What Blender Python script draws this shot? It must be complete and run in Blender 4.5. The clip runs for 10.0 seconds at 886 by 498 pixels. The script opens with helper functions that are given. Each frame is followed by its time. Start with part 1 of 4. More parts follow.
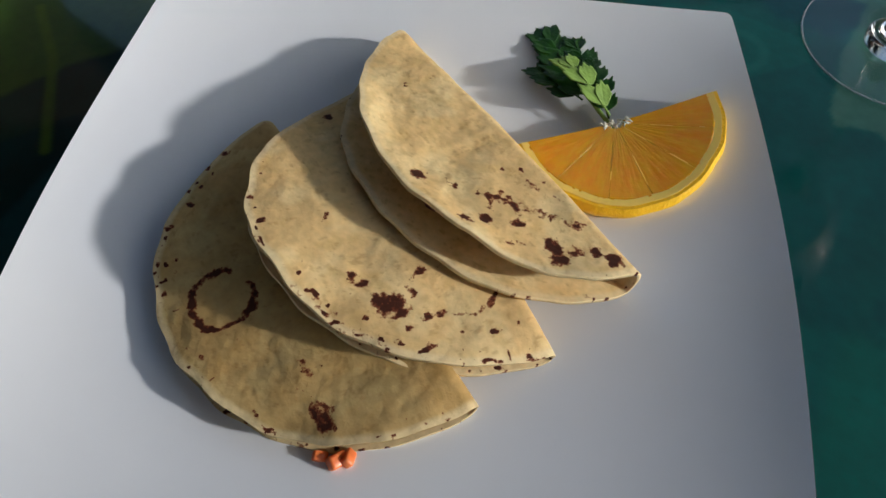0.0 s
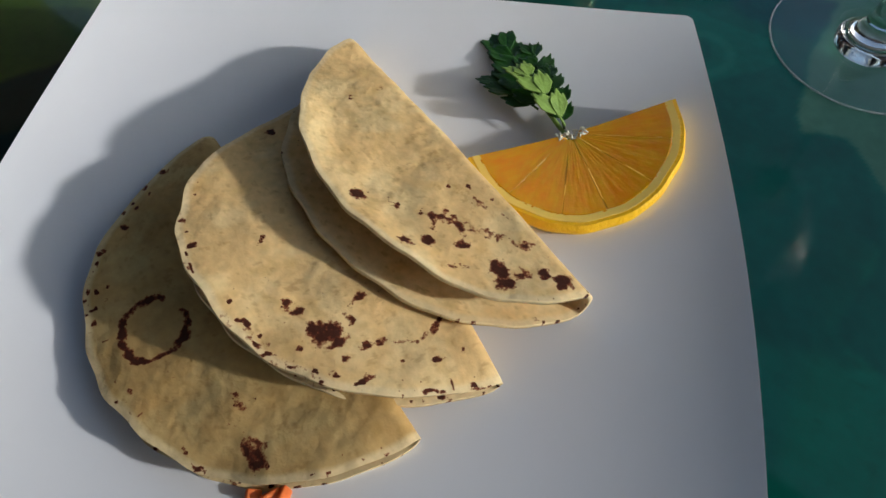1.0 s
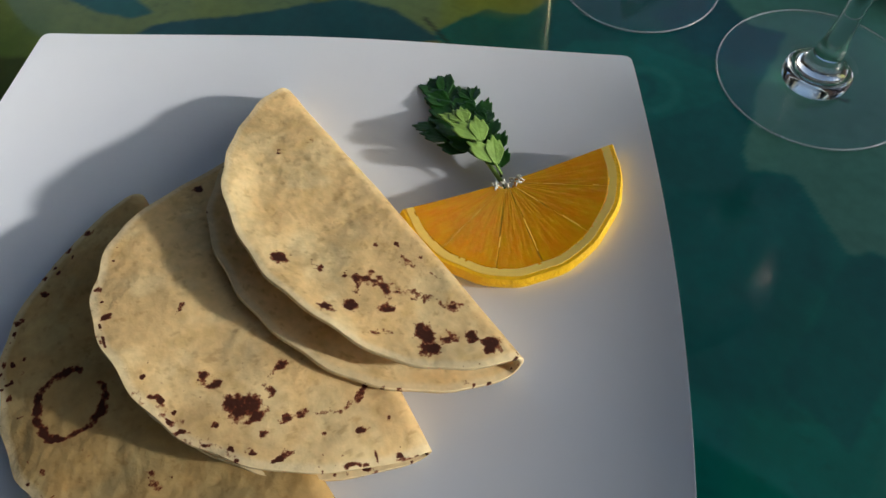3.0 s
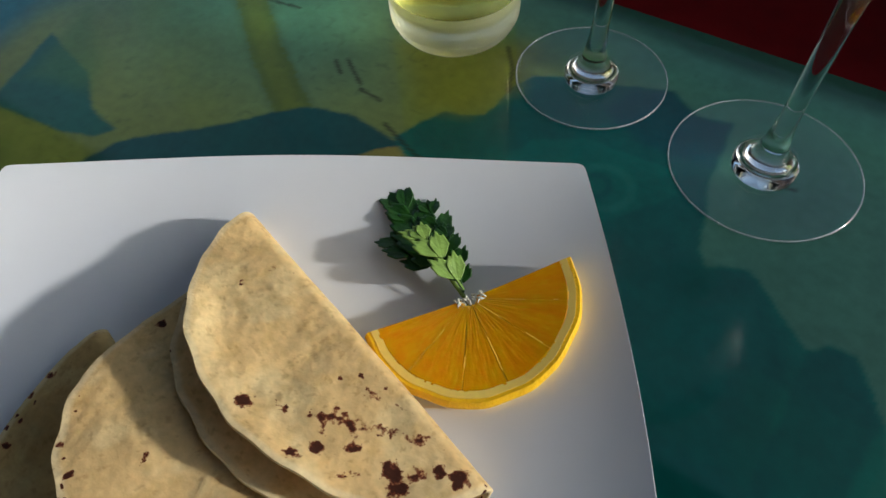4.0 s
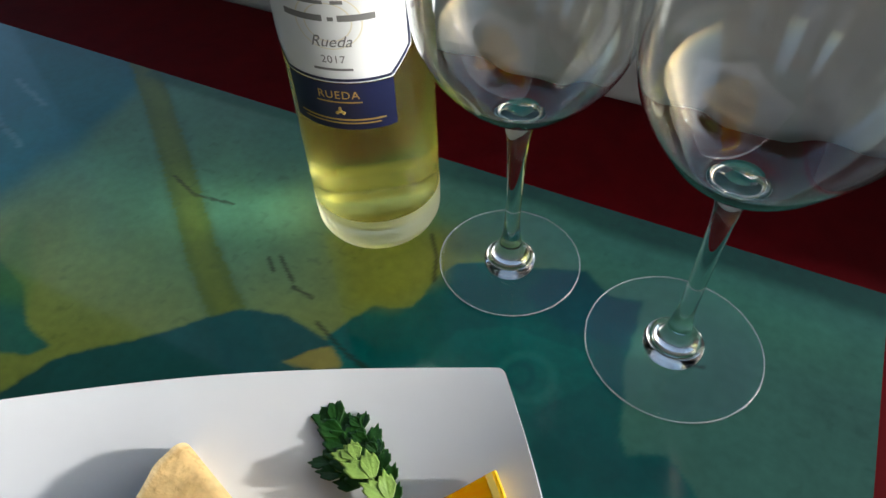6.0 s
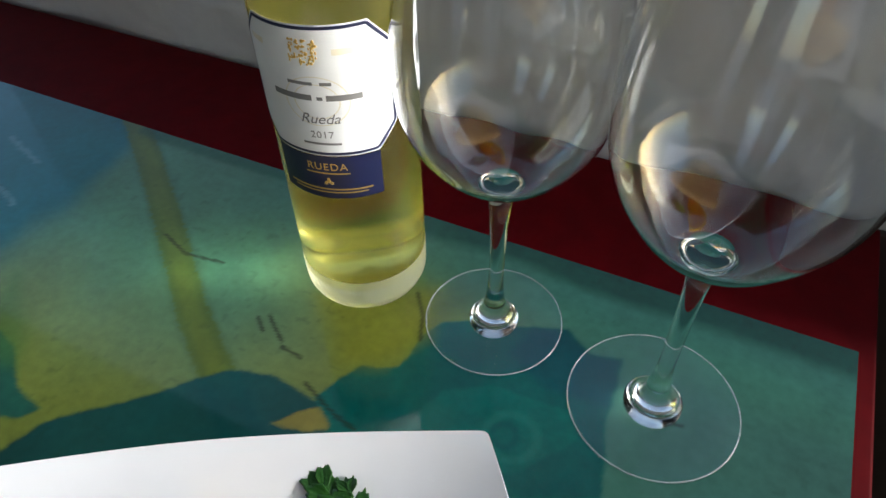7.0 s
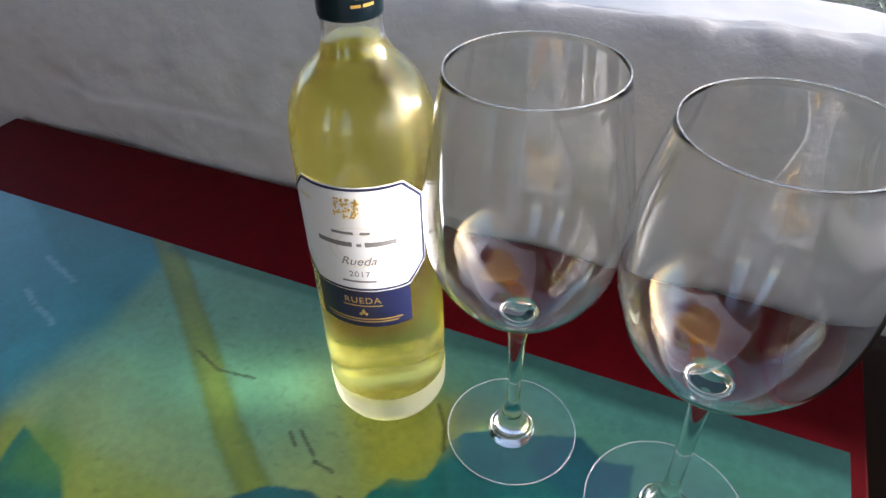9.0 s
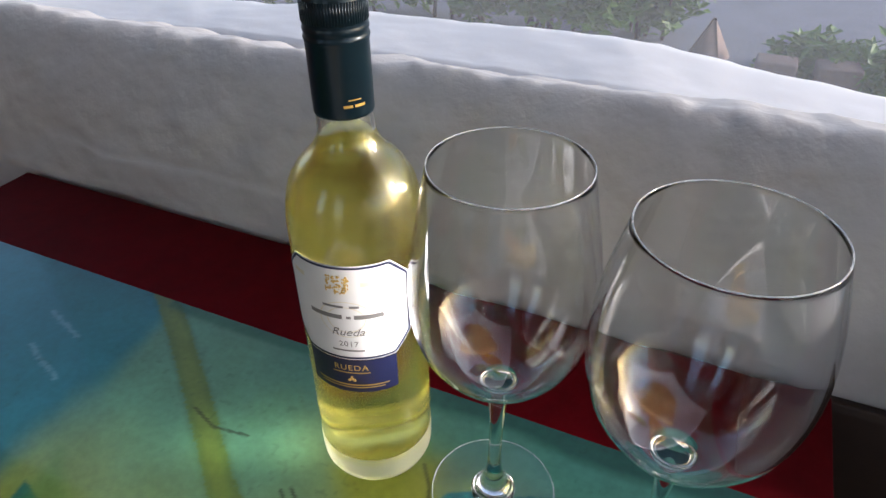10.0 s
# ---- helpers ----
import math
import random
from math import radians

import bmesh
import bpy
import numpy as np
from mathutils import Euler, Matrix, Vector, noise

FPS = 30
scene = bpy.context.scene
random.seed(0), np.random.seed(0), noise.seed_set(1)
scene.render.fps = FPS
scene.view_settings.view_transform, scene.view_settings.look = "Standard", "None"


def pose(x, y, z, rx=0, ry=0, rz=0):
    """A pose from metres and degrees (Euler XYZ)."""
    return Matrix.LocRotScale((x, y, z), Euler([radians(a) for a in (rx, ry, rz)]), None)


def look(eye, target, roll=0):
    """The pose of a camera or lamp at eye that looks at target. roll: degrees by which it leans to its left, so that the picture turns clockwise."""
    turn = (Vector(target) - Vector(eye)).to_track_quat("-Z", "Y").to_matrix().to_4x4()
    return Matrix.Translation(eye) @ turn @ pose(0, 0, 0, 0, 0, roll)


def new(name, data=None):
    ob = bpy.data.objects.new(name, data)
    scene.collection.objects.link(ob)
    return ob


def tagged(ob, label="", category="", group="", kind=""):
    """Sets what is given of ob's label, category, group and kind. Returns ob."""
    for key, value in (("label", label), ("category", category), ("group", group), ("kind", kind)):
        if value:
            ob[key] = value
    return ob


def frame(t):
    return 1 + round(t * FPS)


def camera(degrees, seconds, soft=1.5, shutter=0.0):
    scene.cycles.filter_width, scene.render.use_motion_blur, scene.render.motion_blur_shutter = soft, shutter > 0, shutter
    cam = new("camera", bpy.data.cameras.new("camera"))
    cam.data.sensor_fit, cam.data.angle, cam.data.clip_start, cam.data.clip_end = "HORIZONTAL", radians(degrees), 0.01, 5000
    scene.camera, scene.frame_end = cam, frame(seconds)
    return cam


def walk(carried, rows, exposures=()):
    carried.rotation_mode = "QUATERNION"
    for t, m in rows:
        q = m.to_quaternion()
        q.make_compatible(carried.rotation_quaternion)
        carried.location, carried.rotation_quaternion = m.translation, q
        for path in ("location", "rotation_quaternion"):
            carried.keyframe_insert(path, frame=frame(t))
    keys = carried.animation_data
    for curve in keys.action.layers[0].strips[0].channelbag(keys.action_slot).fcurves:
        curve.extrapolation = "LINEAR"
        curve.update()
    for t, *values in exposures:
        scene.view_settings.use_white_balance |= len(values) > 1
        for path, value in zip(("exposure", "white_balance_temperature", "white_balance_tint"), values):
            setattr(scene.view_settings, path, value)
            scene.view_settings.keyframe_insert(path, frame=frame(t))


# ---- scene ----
cam = camera(67.25, 10.0)
PATH = [
    (0, (0.058, 0.075, 0.2454), (0.0489, 0.3324, -0.1832), -1.45),
    (0.5, (0.0689, 0.0825, 0.2419), (0.061, 0.338, -0.1878), -1.82),
    (1, (0.0778, 0.0899, 0.2406), (0.0703, 0.3432, -0.1904), -2.02),
    (1.5, (0.0824, 0.0961, 0.2399), (0.0739, 0.3499, -0.1909), -2.44),
    (2, (0.0881, 0.1027, 0.2402), (0.0792, 0.3546, -0.1917), -2.74),
    (3.3, (0.105, 0.1161, 0.2472), (0.1032, 0.3787, -0.1782), -3.26),
    (3.5, (0.1054, 0.1229, 0.252), (0.1064, 0.3892, -0.1712), -3.44),
    (4, (0.1128, 0.1347, 0.2635), (0.1232, 0.417, -0.1491), -3.38),
    (4.5, (0.1212, 0.1452, 0.2761), (0.1421, 0.4415, -0.126), -3.04),
    (5, (0.127, 0.1528, 0.2846), (0.1598, 0.458, -0.1101), -2.21),
    (5.5, (0.1312, 0.1614, 0.2992), (0.1725, 0.4798, -0.0841), -2.52),
    (7, (0.1371, 0.1698, 0.3319), (0.1991, 0.5164, -0.0232), -1.41),
    (7.5, (0.1311, 0.1724, 0.3434), (0.1956, 0.5247, -0.0055), -1.65),
    (8, (0.1256, 0.1712, 0.3519), (0.1898, 0.535, 0.0149), -2.31),
    (8.5, (0.1192, 0.171, 0.3677), (0.192, 0.5425, 0.0411), -2.31),
    (9, (0.1175, 0.166, 0.3815), (0.1956, 0.5462, 0.0662), -1.67),
    (9.5, (0.118, 0.1591, 0.3966), (0.1966, 0.548, 0.0923), -1.62),
    (10, (0.1246, 0.1549, 0.4135), (0.2073, 0.5526, 0.1219), -0.84),
]
walk(cam, [(t, look(eye, target, roll)) for t, eye, target, roll in PATH],
     [(0, 0.47, 6300, 9), (3.5, 0.47, 6300, 8), (4.5, 0.50, 6400, 7), (5.5, 0.82, 6400, 7), (6.3, 1.08, 6420, 8), (7.0, 1.28, 6420, 9),
      (8.0, 1.66, 6420, 16), (8.7, 1.97, 6420, 18), (9.3, 1.83, 6480, 18), (10, 1.63, 6520, 18)])

# ---- world, sun, exposure ----
SUN_AZ, SUN_EL = -13.0, 17.0          # degrees: azimuth from +x, elevation
world = bpy.data.worlds.new("world")
scene.world = world
world.use_nodes = True
wn = world.node_tree
sky = wn.nodes.new("ShaderNodeTexSky")
sky.sky_type, sky.sun_disc = "NISHITA", False
sky.sun_elevation, sky.sun_rotation = radians(SUN_EL), radians(90 - SUN_AZ)
wn.links.new(sky.outputs[0], wn.nodes["Background"].inputs[0])
wn.nodes["Background"].inputs[1].default_value = 0.15
sun_dir = Vector((math.cos(radians(SUN_EL)) * math.cos(radians(SUN_AZ)), math.cos(radians(SUN_EL)) * math.sin(radians(SUN_AZ)), math.sin(radians(SUN_EL))))
sun = new("sun", bpy.data.lights.new("sun", "SUN"))
sun.data.energy, sun.data.angle, sun.data.color = 2.05, radians(2.6), (1.0, 0.97, 0.93)
sun.matrix_world = look(sun_dir * 3, (0, 0, 0))


# ---- small tools ----
def lin(r, g, b):
    """Linear colour from 0-255 display values."""
    return tuple((c / 255 / 12.92) if c <= 10 else ((c / 255 + 0.055) / 1.055) ** 2.4 for c in (r, g, b))


def hash2(ix, iy, seed):
    h = np.sin(ix * 127.1 + iy * 311.7 + seed * 74.7) * 43758.5453
    return h - np.floor(h)


def vnoise(x, y, seed=0):
    """Smooth value noise of arrays, 0 to 1."""
    ix, iy = np.floor(x), np.floor(y)
    fx, fy = x - ix, y - iy
    fx, fy = fx * fx * (3 - 2 * fx), fy * fy * (3 - 2 * fy)
    a, b = hash2(ix, iy, seed), hash2(ix + 1, iy, seed)
    c, d = hash2(ix, iy + 1, seed), hash2(ix + 1, iy + 1, seed)
    return (a * (1 - fx) + b * fx) * (1 - fy) + (c * (1 - fx) + d * fx) * fy


def fbm(x, y, seed=0, octaves=4):
    out, amp, total = 0, 1.0, 0.0
    for k in range(octaves):
        out = out + amp * vnoise(x * 2 ** k, y * 2 ** k, seed + k * 13)
        total += amp
        amp *= 0.5
    return out / total


def step(e0, e1, x):
    t = np.clip((x - e0) / (e1 - e0), 0, 1)
    return t * t * (3 - 2 * t)


def seg_dist(x, y, ax, ay, bx, by):
    t = np.clip(((x - ax) * (bx - ax) + (y - ay) * (by - ay)) / ((bx - ax) ** 2 + (by - ay) ** 2 + 1e-12), 0, 1)
    return np.hypot(x - ax - t * (bx - ax), y - ay - t * (by - ay))


def line_dist(x, y, pts):
    d = np.full_like(x, 9.0)
    for (ax, ay), (bx, by) in zip(pts, pts[1:]):
        d = np.minimum(d, seg_dist(x, y, ax, ay, bx, by))
    return d


def area_dist(x, y, pts):
    """Signed distance to a closed outline, negative inside."""
    d, inside = np.full_like(x, 9.0), np.zeros(x.shape, bool)
    for (ax, ay), (bx, by) in zip(pts, pts[1:] + pts[:1]):
        d = np.minimum(d, seg_dist(x, y, ax, ay, bx, by))
        cross = ((ay > y) != (by > y)) & (x < (bx - ax) * (y - ay) / (by - ay + 1e-12) + ax)
        inside ^= cross
    return np.where(inside, -d, d)


def mesh_of(name, verts, faces, smooth=True):
    me = bpy.data.meshes.new(name)
    me.from_pydata([tuple(map(float, v)) for v in verts], [], faces)
    me.update()
    if smooth:
        me.polygons.foreach_set("use_smooth", [True] * len(me.polygons))
    return me


def bm_mesh(name, bm, smooth=True):
    me = bpy.data.meshes.new(name)
    bmesh.ops.recalc_face_normals(bm, faces=bm.faces)
    bm.to_mesh(me)
    bm.free()
    if smooth:
        me.polygons.foreach_set("use_smooth", [True] * len(me.polygons))
    return me


def part(name, data, mat, parent=None, label=""):
    """A mesh object of that name, under a thing or a part."""
    if isinstance(data, bmesh.types.BMesh):
        data = bm_mesh(name, data)
    ob = new(name, data)
    if mat is not None:
        data.materials.clear()
        data.materials.append(mat)
    if parent is not None:
        ob.parent = parent
    if label:
        ob["label"] = label
    return ob


def thing(name, label, category, m=None, kind="", group=""):
    ob = new(name)
    ob.empty_display_size = 0.02
    if m is not None:
        ob.matrix_world = m
    return tagged(ob, label, category, group, kind)


def modify(ob, kind, **values):
    mod = ob.modifiers.new(kind.lower(), kind)
    for key, value in values.items():
        setattr(mod, key, value)
    return mod


def grid_faces(nu, nv, wrap_u=False):
    faces = []
    for j in range(nv - 1):
        for i in range(nu if wrap_u else nu - 1):
            a, b = j * nu + i, j * nu + (i + 1) % nu
            faces.append((a, b, b + nu, a + nu))
    return faces


def lathe(name, profile, n=72):
    """A turned body from (radius, height) pairs; radius 0 closes it."""
    verts, faces, rows = [], [], []
    for r, z in profile:
        if r < 1e-6:
            rows.append([len(verts)] * n)
            verts.append((0, 0, z))
        else:
            rows.append(list(range(len(verts), len(verts) + n)))
            verts += [(r * math.cos(2 * math.pi * i / n), r * math.sin(2 * math.pi * i / n), z) for i in range(n)]
    for p, q in zip(rows, rows[1:]):
        for i in range(n):
            f = [p[i], p[(i + 1) % n], q[(i + 1) % n], q[i]]
            f = list(dict.fromkeys(f))
            if len(f) > 2:
                faces.append(tuple(f))
    return mesh_of(name, verts, faces)


def curve_through(points, steps):
    """Catmull-Rom through (radius, height) pairs."""
    p = [points[0]] + list(points) + [points[-1]]
    out = []
    for k in range(1, len(p) - 2):
        for s in range(steps):
            t = s / steps
            out.append(tuple(0.5 * (2 * b + (c - a) * t + (2 * a - 5 * b + 4 * c - d) * t * t + (3 * b - a - 3 * c + d) * t ** 3)
                             for a, b, c, d in zip(p[k - 1], p[k], p[k + 1], p[k + 2])))
    return out + [points[-1]]


def box(bm, x0, y0, z0, x1, y1, z1, bevel=0.0):
    made = bmesh.ops.create_cube(bm, size=1.0, matrix=Matrix.LocRotScale(((x0 + x1) / 2, (y0 + y1) / 2, (z0 + z1) / 2), None, (x1 - x0, y1 - y0, z1 - z0)))
    if bevel:
        edges = list({e for v in made["verts"] for e in v.link_edges})
        bmesh.ops.bevel(bm, geom=edges, offset=bevel, segments=3, profile=0.5, affect="EDGES")
    return bm


def paint_attr(me, name, colours):
    at = me.color_attributes.new(name, "FLOAT_COLOR", "POINT")
    at.data.foreach_set("color", np.c_[colours, np.ones(len(colours))].astype(np.float32).ravel())


# ---- materials ----
def surface(name, colour, rough=0.5, metal=0.0, vary=0.12, grain=60.0, bump=0.0, bump_scale=200.0, attr="", coat=0.0, sss=0.0, spec=0.5, second=None, coords="Object"):
    """A surface with two scales of variation and a fine relief."""
    mat = bpy.data.materials.new(name)
    mat.use_nodes = True
    nt = mat.node_tree
    b = nt.nodes["Principled BSDF"]
    b.inputs["Roughness"].default_value, b.inputs["Metallic"].default_value = rough, metal
    b.inputs["Specular IOR Level"].default_value = spec
    b.inputs["Coat Weight"].default_value, b.inputs["Coat Roughness"].default_value = coat, 0.06
    if sss:
        b.inputs["Subsurface Weight"].default_value = sss
        b.inputs["Subsurface Radius"].default_value = (0.006, 0.003, 0.0015)
        b.inputs["Subsurface Scale"].default_value = 1.0
    tc = nt.nodes.new("ShaderNodeTexCoord")
    big, small = nt.nodes.new("ShaderNodeTexNoise"), nt.nodes.new("ShaderNodeTexNoise")
    big.inputs["Scale"].default_value, small.inputs["Scale"].default_value = grain / 7, grain
    big.inputs["Detail"].default_value, small.inputs["Detail"].default_value = 3, 5
    add = nt.nodes.new("ShaderNodeMath")
    add.operation = "ADD"
    ramp = nt.nodes.new("ShaderNodeMapRange")
    ramp.inputs["From Min"].default_value, ramp.inputs["From Max"].default_value = 0.6, 1.4
    ramp.inputs["To Min"].default_value, ramp.inputs["To Max"].default_value = 1 - vary, 1 + vary
    for n in (big, small):
        nt.links.new(tc.outputs[coords], n.inputs["Vector"])
    nt.links.new(big.outputs[0], add.inputs[0])
    nt.links.new(small.outputs[0], add.inputs[1])
    nt.links.new(add.outputs[0], ramp.inputs["Value"])
    if attr:
        base = nt.nodes.new("ShaderNodeAttribute")
        base.attribute_name = attr
        source = base.outputs["Color"]
    elif second:
        mix = nt.nodes.new("ShaderNodeMix")
        mix.data_type = "RGBA"
        mix.inputs[6].default_value, mix.inputs[7].default_value = (*colour, 1), (*second, 1)
        nt.links.new(big.outputs[0], mix.inputs[0])
        source = mix.outputs[2]
    else:
        rgb = nt.nodes.new("ShaderNodeRGB")
        rgb.outputs[0].default_value = (*colour, 1)
        source = rgb.outputs[0]
    mul = nt.nodes.new("ShaderNodeVectorMath")
    mul.operation = "SCALE"
    nt.links.new(source, mul.inputs[0])
    nt.links.new(ramp.outputs[0], mul.inputs["Scale"])
    nt.links.new(mul.outputs[0], b.inputs["Base Color"])
    if bump:
        fine, bp = nt.nodes.new("ShaderNodeTexNoise"), nt.nodes.new("ShaderNodeBump")
        fine.inputs["Scale"].default_value, fine.inputs["Detail"].default_value = bump_scale, 6
        bp.inputs["Strength"].default_value, bp.inputs["Distance"].default_value = 1.0, bump
        nt.links.new(tc.outputs[coords], fine.inputs["Vector"])
        nt.links.new(fine.outputs[0], bp.inputs["Height"])
        nt.links.new(bp.outputs[0], b.inputs["Normal"])
    return mat


def clear(name, colour=(1, 1, 1), ior=1.5, rough=0.0):
    mat = bpy.data.materials.new(name)
    mat.use_nodes = True
    b = mat.node_tree.nodes["Principled BSDF"]
    b.inputs["Base Color"].default_value = (*colour, 1)
    b.inputs["Transmission Weight"].default_value, b.inputs["IOR"].default_value, b.inputs["Roughness"].default_value = 1.0, ior, rough
    return mat


PORCELAIN = surface("porcelain", (0.79, 0.81, 0.845), 0.16, vary=0.02, grain=30, coat=0.3)
TORTILLA = surface("tortilla", (0.6, 0.5, 0.3), 0.8, vary=0.20, grain=300, attr="paint", bump=0.00042, bump_scale=300, spec=0.2, sss=0.05)


def toast(mat):
    """Adds the burnt spots: a soft field on the mesh, broken up by fine noise."""
    nt = mat.node_tree
    b = nt.nodes["Principled BSDF"]
    plain_colour = b.inputs["Base Color"].links[0].from_socket
    field, tc = nt.nodes.new("ShaderNodeAttribute"), nt.nodes.new("ShaderNodeTexCoord")
    field.attribute_name = "burn"
    n1, n2 = nt.nodes.new("ShaderNodeTexNoise"), nt.nodes.new("ShaderNodeTexVoronoi")
    n1.inputs["Scale"].default_value, n1.inputs["Detail"].default_value, n1.inputs["Roughness"].default_value = 380, 6, 0.6
    n2.inputs["Scale"].default_value = 330
    spots = nt.nodes.new("ShaderNodeMapRange")
    spots.inputs["From Min"].default_value, spots.inputs["From Max"].default_value = 0.0, 0.16
    spots.inputs["To Min"].default_value, spots.inputs["To Max"].default_value = 0.20, 0.0
    nt.links.new(tc.outputs["Object"], n1.inputs["Vector"])
    nt.links.new(tc.outputs["Object"], n2.inputs["Vector"])
    nt.links.new(n2.outputs["Distance"], spots.inputs["Value"])
    mad = nt.nodes.new("ShaderNodeMath")
    mad.operation = "MULTIPLY_ADD"
    mad.inputs[1].default_value = 0.9
    nt.links.new(n1.outputs[0], mad.inputs[0])
    nt.links.new(field.outputs["Fac"], mad.inputs[2])
    add = nt.nodes.new("ShaderNodeMath")
    nt.links.new(mad.outputs[0], add.inputs[0])
    nt.links.new(spots.outputs[0], add.inputs[1])
    ramp = nt.nodes.new("ShaderNodeValToRGB")
    ramp.color_ramp.elements[0].position, ramp.color_ramp.elements[0].color = 0.77, (0, 0, 0, 1)
    ramp.color_ramp.elements[1].position, ramp.color_ramp.elements[1].color = 0.88, (1, 1, 1, 1)
    e = ramp.color_ramp.elements.new(0.82)
    e.color = (0.62, 0.62, 0.62, 1)
    nt.links.new(add.outputs[0], ramp.inputs[0])
    dark = nt.nodes.new("ShaderNodeMix")
    dark.data_type = "RGBA"
    dark.inputs[6].default_value, dark.inputs[7].default_value = (*lin(126, 58, 32), 1), (*lin(62, 29, 16), 1)
    mix = nt.nodes.new("ShaderNodeMix")
    mix.data_type = "RGBA"
    nt.links.new(ramp.outputs[0], mix.inputs[0])
    sharp = nt.nodes.new("ShaderNodeMapRange")
    sharp.inputs["From Min"].default_value, sharp.inputs["From Max"].default_value = 0.80, 0.96
    nt.links.new(add.outputs[0], sharp.inputs["Value"])
    nt.links.new(sharp.outputs[0], dark.inputs[0])
    nt.links.new(plain_colour, mix.inputs[6])
    nt.links.new(dark.outputs[2], mix.inputs[7])
    nt.links.new(mix.outputs[2], b.inputs["Base Color"])
    return mat


toast(TORTILLA)
PAINTED = surface("painted_board", (0.2, 0.3, 0.2), 0.36, vary=0.16, grain=160, attr="paint", coat=0.7, bump=0.00005, bump_scale=400, spec=0.05)
RED_PAINT = surface("red_paint", lin(80, 2, 7), 0.6, vary=0.25, grain=50, bump=0.0002, bump_scale=90, spec=0.04)
PLASTER = surface("plaster", (0.67, 0.655, 0.635), 0.75, vary=0.09, grain=20, bump=0.0032, bump_scale=28, second=(0.53, 0.505, 0.485), spec=0.25)
SILL = surface("sill", (0.86, 0.86, 0.86), 0.6, vary=0.04, grain=12, bump=0.0015, bump_scale=14, spec=0.3)
GLASS = clear("glass", (0.985, 0.995, 0.99), 1.5)


def thin_glass(name, tint, ior=1.45):
    """Flat thin glass: lets light straight through and mirrors by its Fresnel gloss."""
    mat = bpy.data.materials.new(name)
    mat.use_nodes = True
    nt = mat.node_tree
    see, gloss = nt.nodes.new("ShaderNodeBsdfTransparent"), nt.nodes.new("ShaderNodeBsdfGlossy")
    facing, mix = nt.nodes.new("ShaderNodeLayerWeight"), nt.nodes.new("ShaderNodeMixShader")
    power, schlick = nt.nodes.new("ShaderNodeMath"), nt.nodes.new("ShaderNodeMath")
    power.operation, schlick.operation = "POWER", "MULTIPLY_ADD"
    f0 = ((ior - 1) / (ior + 1)) ** 2
    power.inputs[1].default_value, schlick.inputs[1].default_value, schlick.inputs[2].default_value = 5.0, 1 - f0, f0
    see.inputs[0].default_value, gloss.inputs["Roughness"].default_value = (*tint, 1), 0.0
    facing.inputs["Blend"].default_value = 0.5
    nt.links.new(facing.outputs["Facing"], power.inputs[0])
    nt.links.new(power.outputs[0], schlick.inputs[0])
    nt.links.new(schlick.outputs[0], mix.inputs[0])
    nt.links.new(see.outputs[0], mix.inputs[1])
    nt.links.new(gloss.outputs[0], mix.inputs[2])
    nt.links.new(mix.outputs[0], nt.nodes["Material Output"].inputs["Surface"])
    return mat


FOOT_GLASS = thin_glass("foot_glass", (0.97, 0.985, 0.985), 1.48)
BOTTLE_GLASS = clear("bottle_glass", (0.97, 0.98, 0.93), 1.5, 0.12)
WINE = clear("wine", (0.93, 0.84, 0.21), 1.34, 0.14)
WINE.node_tree.nodes["Principled BSDF"].inputs["Transmission Weight"].default_value = 0.98
# Pale rough glass stands in for sunlight gathered in the bottle's base.
GLOW_BASE = clear("glow_base_glass", (0.97, 0.96, 0.72), 1.25, 0.55)
GLOW_BASE.node_tree.nodes["Principled BSDF"].inputs["Transmission Weight"].default_value = 0.86
WHITE_LABEL = surface("white_label", (0.71, 0.71, 0.70), 0.55, vary=0.03, grain=120)
NAVY = surface("navy_label", lin(17, 23, 60), 0.45, vary=0.08, grain=120)
NAVY_LINE = surface("navy_line", lin(20, 26, 60), 0.5, vary=0.05)
GOLD = surface("gold_print", lin(196, 160, 84), 0.4, metal=0.3, vary=0.1)
PALE_GOLD = surface("pale_gold_print", lin(214, 205, 180), 0.5, vary=0.05)
GREY_PRINT = surface("grey_print", lin(112, 110, 108), 0.6, vary=0.05)
CAP = surface("cap", lin(14, 36, 46), 0.28, metal=0.35, vary=0.1, grain=80)
PEEL = surface("peel", lin(250, 196, 4), 0.4, vary=0.10, grain=300, bump=0.0006, bump_scale=700, coat=0.2)
PITH = surface("pith", lin(255, 214, 104), 0.6, vary=0.08, grain=300, sss=0.1)
FLESH = surface("flesh", lin(255, 152, 0), 0.22, vary=0.04, grain=200, bump=0.00014, bump_scale=320, coat=0.5, sss=0.6, attr="paint")
PARSLEY = surface("parsley", lin(28, 76, 14), 0.45, vary=0.25, grain=250, bump=0.0006, bump_scale=260)
PARSLEY_PALE = surface("parsley_pale", lin(128, 160, 72), 0.5, vary=0.3, grain=250, bump=0.0006, bump_scale=260)
FILLING = surface("filling", lin(225, 90, 35), 0.3, vary=0.25, grain=300, sss=0.2, second=lin(240, 150, 90))
DARK_FILLING = surface("dark_filling", lin(95, 45, 28), 0.5, vary=0.35, grain=300)
CORE = surface("orange_core", (0.86, 0.82, 0.68), 0.8, vary=0.08, grain=400)
# Part-white edge rings: the highlight on rims and feet is in their colour.
RIM = surface("highlight_edge", (0.88, 0.91, 0.94), 0.10, vary=0.02)
RIM.node_tree.nodes["Principled BSDF"].inputs["Transmission Weight"].default_value = 0.82
MEMBRANE = surface("membrane", lin(255, 186, 48), 0.75, vary=0.05, sss=0.3)
